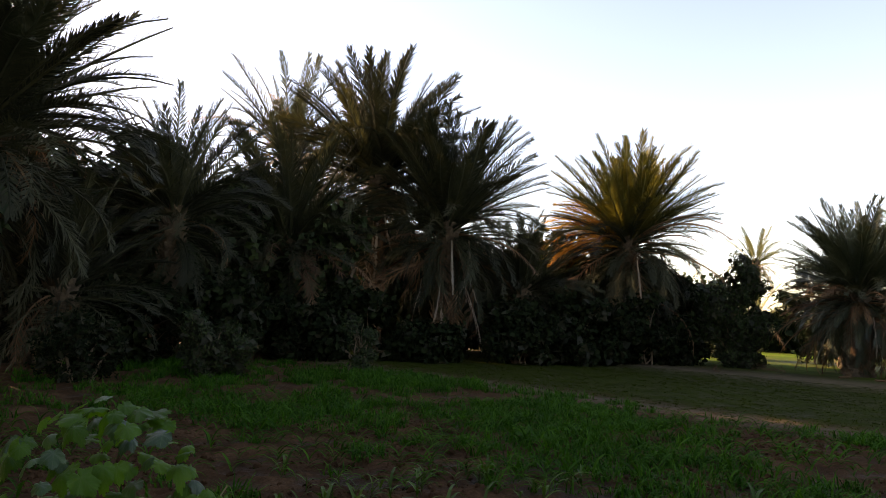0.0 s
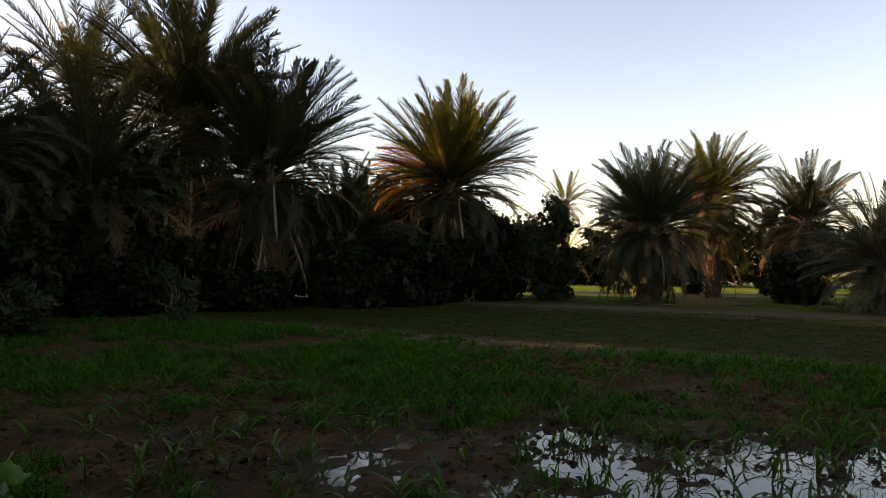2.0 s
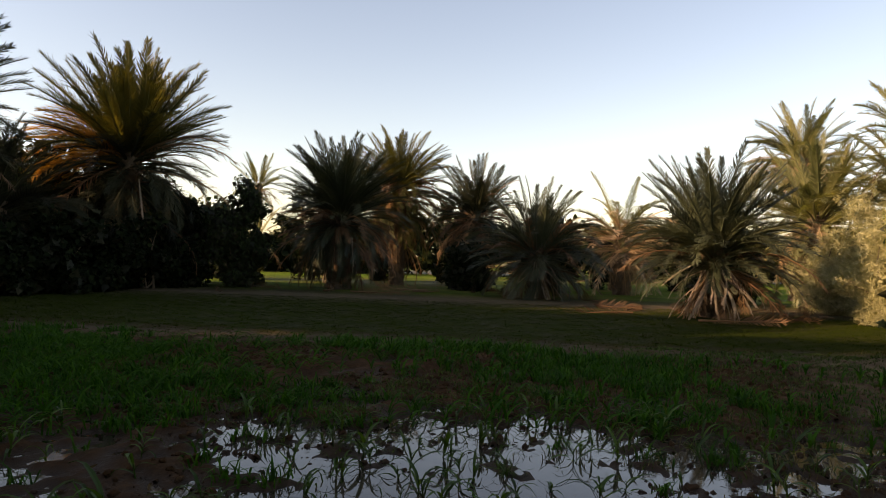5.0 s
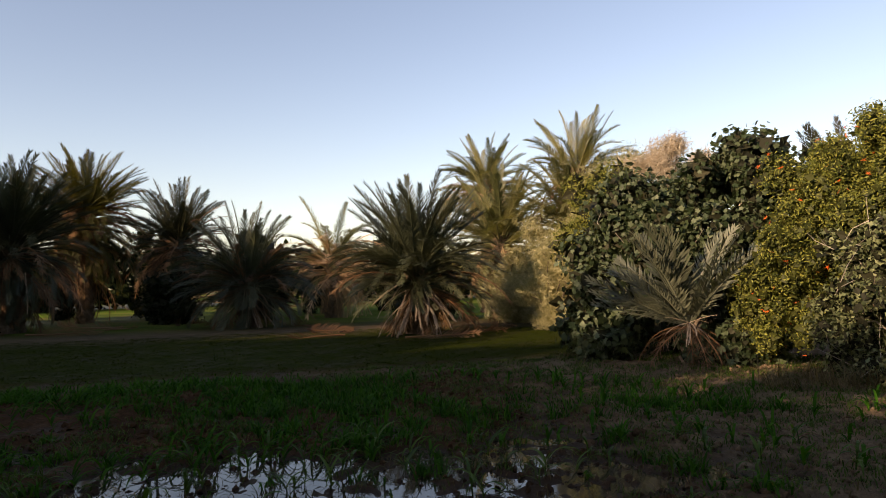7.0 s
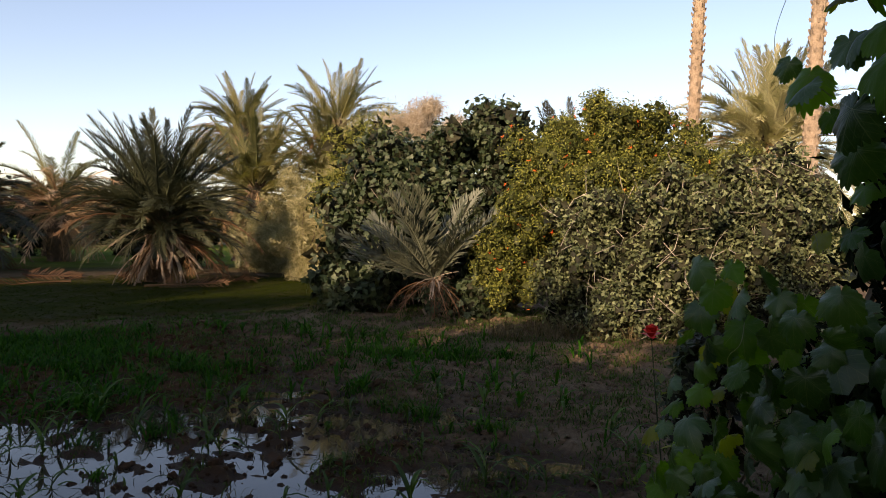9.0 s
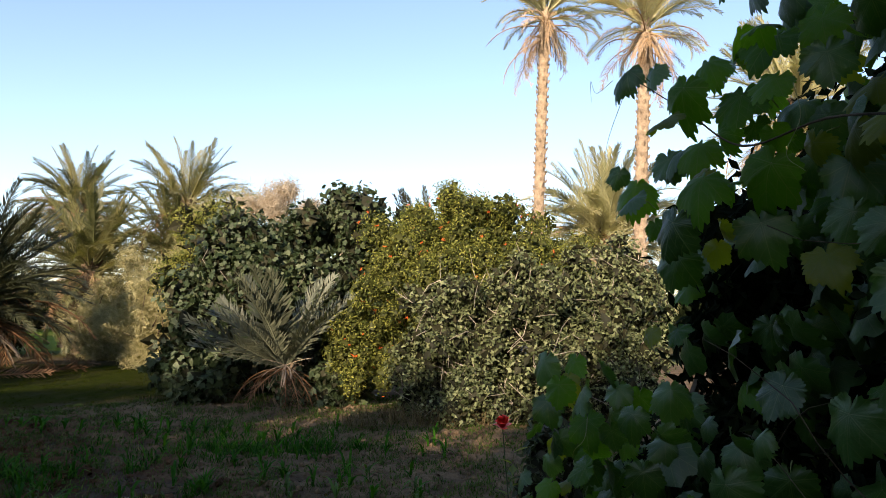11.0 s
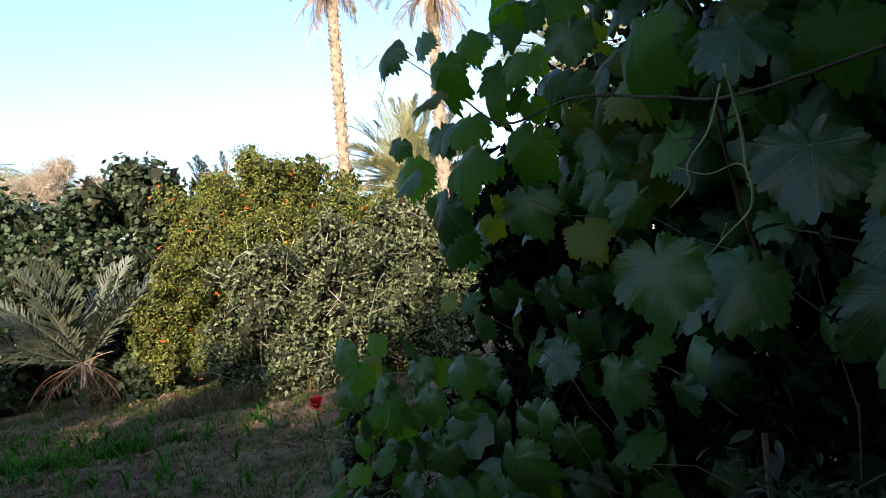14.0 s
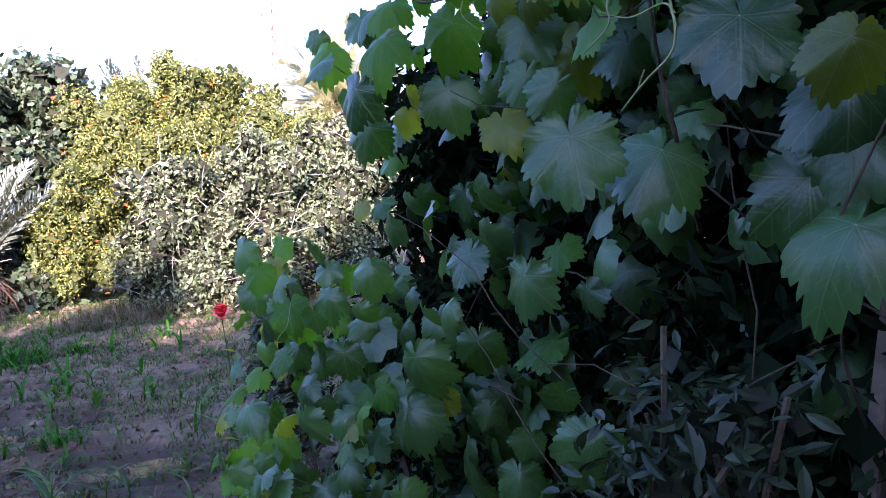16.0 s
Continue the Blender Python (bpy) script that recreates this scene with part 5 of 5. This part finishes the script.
hedge("hedge", upper, 306, M_LEAF_IN_SHADE, "dark hedge behind the face of the vine", 12000, 0.06, LANCE_LEAF, core=170, core_size=0.17)
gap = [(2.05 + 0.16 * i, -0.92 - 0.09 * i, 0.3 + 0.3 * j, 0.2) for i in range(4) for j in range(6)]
hedge("hedge", gap, 304, M_LEAF_IN_SHADE, "dark hedge stems and leaves behind the vine's end", 6000, 0.06, core=50, core_size=0.4)
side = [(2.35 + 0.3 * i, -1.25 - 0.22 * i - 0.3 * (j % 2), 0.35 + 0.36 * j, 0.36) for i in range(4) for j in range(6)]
hedge("hedge", side, 303, M_LEAF_IN_SHADE, "dark dense hedge at the end of the vine", 14000, 0.07, core=60, core_size=0.3)
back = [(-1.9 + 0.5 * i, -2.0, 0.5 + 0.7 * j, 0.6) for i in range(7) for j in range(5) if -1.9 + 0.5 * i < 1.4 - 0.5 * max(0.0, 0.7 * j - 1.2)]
hedge("hedge", back, 302, M_LEAF_IN_SHADE, "dark dense hedge behind the vine", 16000, 0.11, core=60, core_size=0.35)

# shrub with narrow leaves in the vine's shade
shrub("pomegranate_shrub", (0.82, -0.8), lumps((0.82, -0.74, 1.28), (0.16, 0.1, 0.14), 12, 0.09, R(71)) + lumps((0.78, -0.66, 1.08), (0.16, 0.1, 0.12), 8, 0.09, R(73)), 620, 0.04, LANCE_LEAF, M_NARROW, "narrow-leaved shrub in the vine's shade", "bush", 72, M_CANE_DARK, 0.004, 10, up=0.6, core=4, core_size=0.5)

# second low vine at the field's left side
low_vine = thing("low_vine", (-1.35, 2.3, 0), "low bright green vine with lobed leaves", "vine")
rng_v = random.Random(88)
for k in range(225):
    d = Vector((rng_v.gauss(0, 0.36), rng_v.gauss(0, 0.24), 0))
    zz = max(0.06, 1.16 - 0.9 * (d.length / 0.7) ** 2 - rng_v.random() ** 2 * 0.6)
    part("leaf", rng_v.choice(VINE_MESHES["fresh" if rng_v.random() < 0.85 else "green"]), None, low_vine, "",
         leaf_pose(Vector((d.x, d.y, zz)), Vector((d.x + rng_v.uniform(-0.5, 0.5), d.y - 0.4, 0.9)), 0.9, rng_v.uniform(0.06, 0.105), rng_v))
for k in range(9):
    e = Vector((rng_v.gauss(0, 0.3), rng_v.gauss(0, 0.22), 0.8))
    pts = [(e.x * s / 6, e.y * s / 6, e.z * (s / 6) ** 0.8 - 0.02) for s in range(7)]
    part("cane", mesh_of("cane", *tube(pts, [0.008 - 0.0008 * s for s in range(7)], 5), True), M_CANE, low_vine)

# red flower on a thin stem
flower = thing("red_flower", (3.25, -0.40, 0), "bright red open flower on a thin stem", "flower")
part("stem", mesh_of("stem", *tube([(0, -0.12, 0), (0.02, -0.08, 0.35), (-0.01, -0.03, 0.75), (0, 0, 1.06)], [0.004, 0.0035, 0.003, 0.0025], 5), True), M_FLOWER_STEM, flower)
petal_v = [(0, 0, 0), (0.025, 0.018, 0.02), (0.055, 0.028, 0.03), (0.07, 0, 0.022), (0.055, -0.028, 0.03), (0.025, -0.018, 0.02)]
petal_me = mesh_of("petal", petal_v, [(0, 1, 5), (1, 2, 4, 5), (2, 3, 4)])
petal_me.materials.append(M_RED)
for k in range(11):
    part("petal", petal_me, None, flower, "", Matrix.Translation((0, 0, 1.055)) @ Matrix.Rotation(k * 2.2, 4, "Z") @ Matrix.Rotation(-1.25 + 0.14 * k, 4, "Y") @ Matrix.Scale(0.95 - 0.02 * k, 4))
stem_leaf = mesh_of("leaf", [(0.09 * x, 0.1 * y, 0.09 * z) for x, y, z in SMALL_LEAF[0]], SMALL_LEAF[1])
stem_leaf.materials.append(M_VINE_YELLOW)
for k in range(16):
    part("leaf", stem_leaf, None, flower, "", Matrix.Translation((0.01, -0.05, 0.2 + 0.05 * k)) @ Matrix.Rotation(k * 2.4, 4, "Z") @ Matrix.Rotation(-0.4, 4, "Y"))

# ---- plants of the field ----


def strap_leaf(seed):
    """One arching strap leaf of a maize seedling."""
    rng = random.Random(seed)
    ln, ang = rng.uniform(0.2, 0.36), rng.uniform(1.0, 1.45)
    p, verts, faces = Vector((0, 0, 0)), [], []
    for s in range(6):
        w = 0.014 * math.sin(math.pi * min(1, 0.25 + s / 6)) if s < 5 else 0.0008
        verts += [(p.x, -w, p.z + 0.004), (p.x, 0, p.z), (p.x, w, p.z + 0.004)]
        ang -= rng.uniform(0.2, 0.6)
        p = p + Vector((math.cos(ang), 0, math.sin(ang))) * ln / 5
    for s in range(5):
        faces += [(3 * s, 3 * s + 1, 3 * s + 4, 3 * s + 3), (3 * s + 1, 3 * s + 2, 3 * s + 5, 3 * s + 4)]
    return verts, faces


STRAPS = [strap_leaf(s) for s in range(8)]
STRAP_MESHES = [mesh_of("leaf", *s) for s in STRAPS]
STALK = mesh_of("stalk", *tube([(0, 0, -0.06), (0, 0, 0.06), (0, 0, 0.14)], [0.007, 0.006, 0.003], 5))
for me in (*STRAP_MESHES, STALK):
    me.materials.append(M_MAIZE)


def seedling_spots(count, seed, span):
    rng, out = random.Random(seed), []
    while len(out) < count:
        x, y = rng.uniform(-5, 9.5), rng.uniform(-0.6, 11.5)
        r = math.hypot(x, y)
        if r < 2.4 or not span[0] < r < span[1] or 0.72 * x + 0.69 * y > 10.3 or (y < 0.4 and x < 3.0) or math.hypot(x + 1.35, y - 2.3) < 1.1:
            continue
        thick = 0.55 + noise.noise((x * 0.6, y * 0.6, 7.0)) - (0.35 if x > 6 else 0)
        if rng.random() < thick:
            out.append((x, y))
    return out


rng_s = random.Random(12)
for x, y in seedling_spots(270, 3, (2.4, 6.6)):
    plant = tagged(new("maize_seedling"), "young maize plant with arching strap leaves in mud", "seedling", "maize seedlings")
    plant.matrix_basis = pose(x, y, max(height(x, y), WATER - 0.05), rng_s.uniform(-8, 8), rng_s.uniform(-8, 8), rng_s.uniform(0, 360)) @ Matrix.Scale(rng_s.uniform(0.55, 1.15), 4)
    part("stalk", STALK, None, plant)
    for k in range(rng_s.randint(4, 6)):
        part("leaf", rng_s.choice(STRAP_MESHES), None, plant, "", Matrix.Translation((0, 0, 0.02 + 0.025 * k)) @ Matrix.Rotation(k * 3.14 + rng_s.uniform(-0.7, 0.7), 4, "Z") @ Matrix.Scale(rng_s.uniform(0.7, 1.1), 4))
pieces = []
for x, y in seedling_spots(820, 4, (6.0, 13.0)):
    for k in range(5):
        v, f = rng_s.choice(STRAPS)
        m = pose(x, y, height(x, y) + 0.02 * k, 0, 0, k * 180 + rng_s.uniform(-40, 40)) @ Matrix.Scale(rng_s.uniform(0.6, 1.1), 4)
        pieces.append(([tuple(m @ Vector(p)) for p in v], f))
rest = new("far_seedlings", mesh_of("far_seedlings", *join(pieces)))
rest.data.materials.append(M_GRASS)
tagged(rest, "young maize plants spread over the far field", "seedlings", kind="stuff")


def field_mix(x, y):
    """How thick the grass stands: patches by noise, thick on the left, thin where the soil is red and bare."""
    patch = noise.noise((x * 0.35, y * 0.35, 5.0)) + 0.9 * noise.noise((x * 1.4, y * 1.4, 9.0)) + 0.8 * noise.noise((x * 3.6, y * 3.6, 2.0))
    left = 1.0 if x < 4.0 else max(0.5, 1.0 - (x - 4.0) / 8.0)
    bare = 0.55 if x > 2.5 and y < 2.0 + 0.15 * x else 0.0
    lush = min(1.0, max(0.0, (math.hypot(x, y) - (6.4 if x < 1.5 else 4.8)) / 2.6))
    return patch * 2.3 + left * (0.9 * lush - 0.15) - 0.5 - bare


def grass(name, count, area, keep, size, width, mat, label, seed, tuft=5):
    rng = np.random.default_rng(seed)
    pts = []
    while len(pts) < count:
        x, y = rng.uniform(*area[0]), rng.uniform(*area[1])
        if math.hypot(x, y) < 1.6 or not keep(x, y, rng):
            continue
        z = height(x, y)
        for _ in range(tuft):
            pts.append((x + rng.normal() * 0.04, y + rng.normal() * 0.04, z - 0.01))
    p = np.array(pts)
    n = len(p)
    a, lean = rng.uniform(0, 6.283, n), rng.uniform(-0.6, 0.5, n)
    s = size * rng.uniform(0.5, 1.35, n)
    c, q = np.cos(a), np.sin(a)
    z0, o = np.zeros(n), np.ones(n)
    turns = np.stack([np.stack([c, -q * width, z0], -1), np.stack([q, c * width, z0], -1), np.stack([lean, z0, o], -1)], 1)
    v, f = scatter(BLADE[0], BLADE[1], p, turns, s)
    ob = new(name, mesh_of(name, v, f))
    ob.data.materials.append(mat)
    tagged(ob, label, "grass", kind="stuff")


grass("field_grass", 84000, ((-9, 9), (-0.5, 19.0)), lambda x, y, r: 0.72 * x + 0.69 * y < 11.2 and r.random() < field_mix(x, y) and height(x, y) > -0.03,
      0.13, 0.1, M_GRASS, "patchy green grass growing out of mud", 1, 8)
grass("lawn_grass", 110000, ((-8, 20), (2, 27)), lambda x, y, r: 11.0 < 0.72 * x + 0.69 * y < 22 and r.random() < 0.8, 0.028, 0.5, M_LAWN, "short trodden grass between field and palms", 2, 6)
grass("dry_grass", 9000, ((3, 13), (-3, 5)), lambda x, y, r: r.random() < 0.3 + 0.5 * noise.noise((x, y, 3.0)), 0.07, 0.08, M_STRAW, "thin dry grass on bare reddish soil", 3, 6)


def clods(count, seed):
    """Crumbs and lumps of turned soil, joined."""
    rng = np.random.default_rng(seed)
    ico = [(0, 0, 1), (0.9, 0, 0.35), (0.28, 0.85, 0.35), (-0.72, 0.53, 0.35), (-0.72, -0.53, 0.35), (0.28, -0.85, 0.35), (0.75, 0.55, -0.3), (-0.3, 0.9, -0.3), (-0.95, 0, -0.3), (-0.3, -0.9, -0.3), (0.75, -0.55, -0.3)]
    tri = [(0, 1, 2), (0, 2, 3), (0, 3, 4), (0, 4, 5), (0, 5, 1), (1, 6, 2), (2, 7, 3), (3, 8, 4), (4, 9, 5), (5, 10, 1), (2, 6, 7), (3, 7, 8), (4, 8, 9), (5, 9, 10), (1, 10, 6)]
    pts = []
    while len(pts) < count:
        x, y = rng.uniform(-5, 12), rng.uniform(-1.5, 10)
        if math.hypot(x, y) < 1.8 or 0.72 * x + 0.69 * y > 11 or rng.random() > 0.5 + 1.2 * noise.noise((x * 0.7, y * 0.7, 1.0)):
            continue
        pts.append((x, y, height(x, y)))
    p = np.array(pts)
    n = len(p)
    turns = frames_from(np.array([0, 0, 1.0]) + 0.5 * rng.normal(size=(n, 3)), rng)
    turns = turns * rng.uniform(0.6, 1.2, (n, 1, 3))
    v, f = scatter(ico, tri, p, turns, 0.012 + 0.035 * rng.random(n) ** 2.5)
    ob = new("soil_clods", mesh_of("soil_clods", v, f))
    ob.data.materials.append(M_GROUND)
    tagged(ob, "crumbled lumps of dark reddish soil", "soil", kind="stuff")


clods(14000, 8)

grass("short_weeds", 72000, ((2, 14), (-3, 7)), lambda x, y, r: 0.72 * x + 0.69 * y < 12 and r.random() < 0.45 + 0.8 * noise.noise((x * 1.8, y * 1.8, 6.0)) and height(x, y) > -0.02, 0.055, 0.16, M_WEED, "short sparse weeds on turned soil", 4, 6)
grass("tall_dry_grass", 1300, ((9.2, 11.2), (-2.0, 0.8)), lambda x, y, r: abs(0.9 * x + 0.3 * y - 9.2) < 0.45 and r.random() < 0.5 + noise.noise((x * 2, y * 2, 6.0)), 0.3, 0.03, M_STRAW, "tufts of tall dry grass at the foot of bushes", 5, 9)
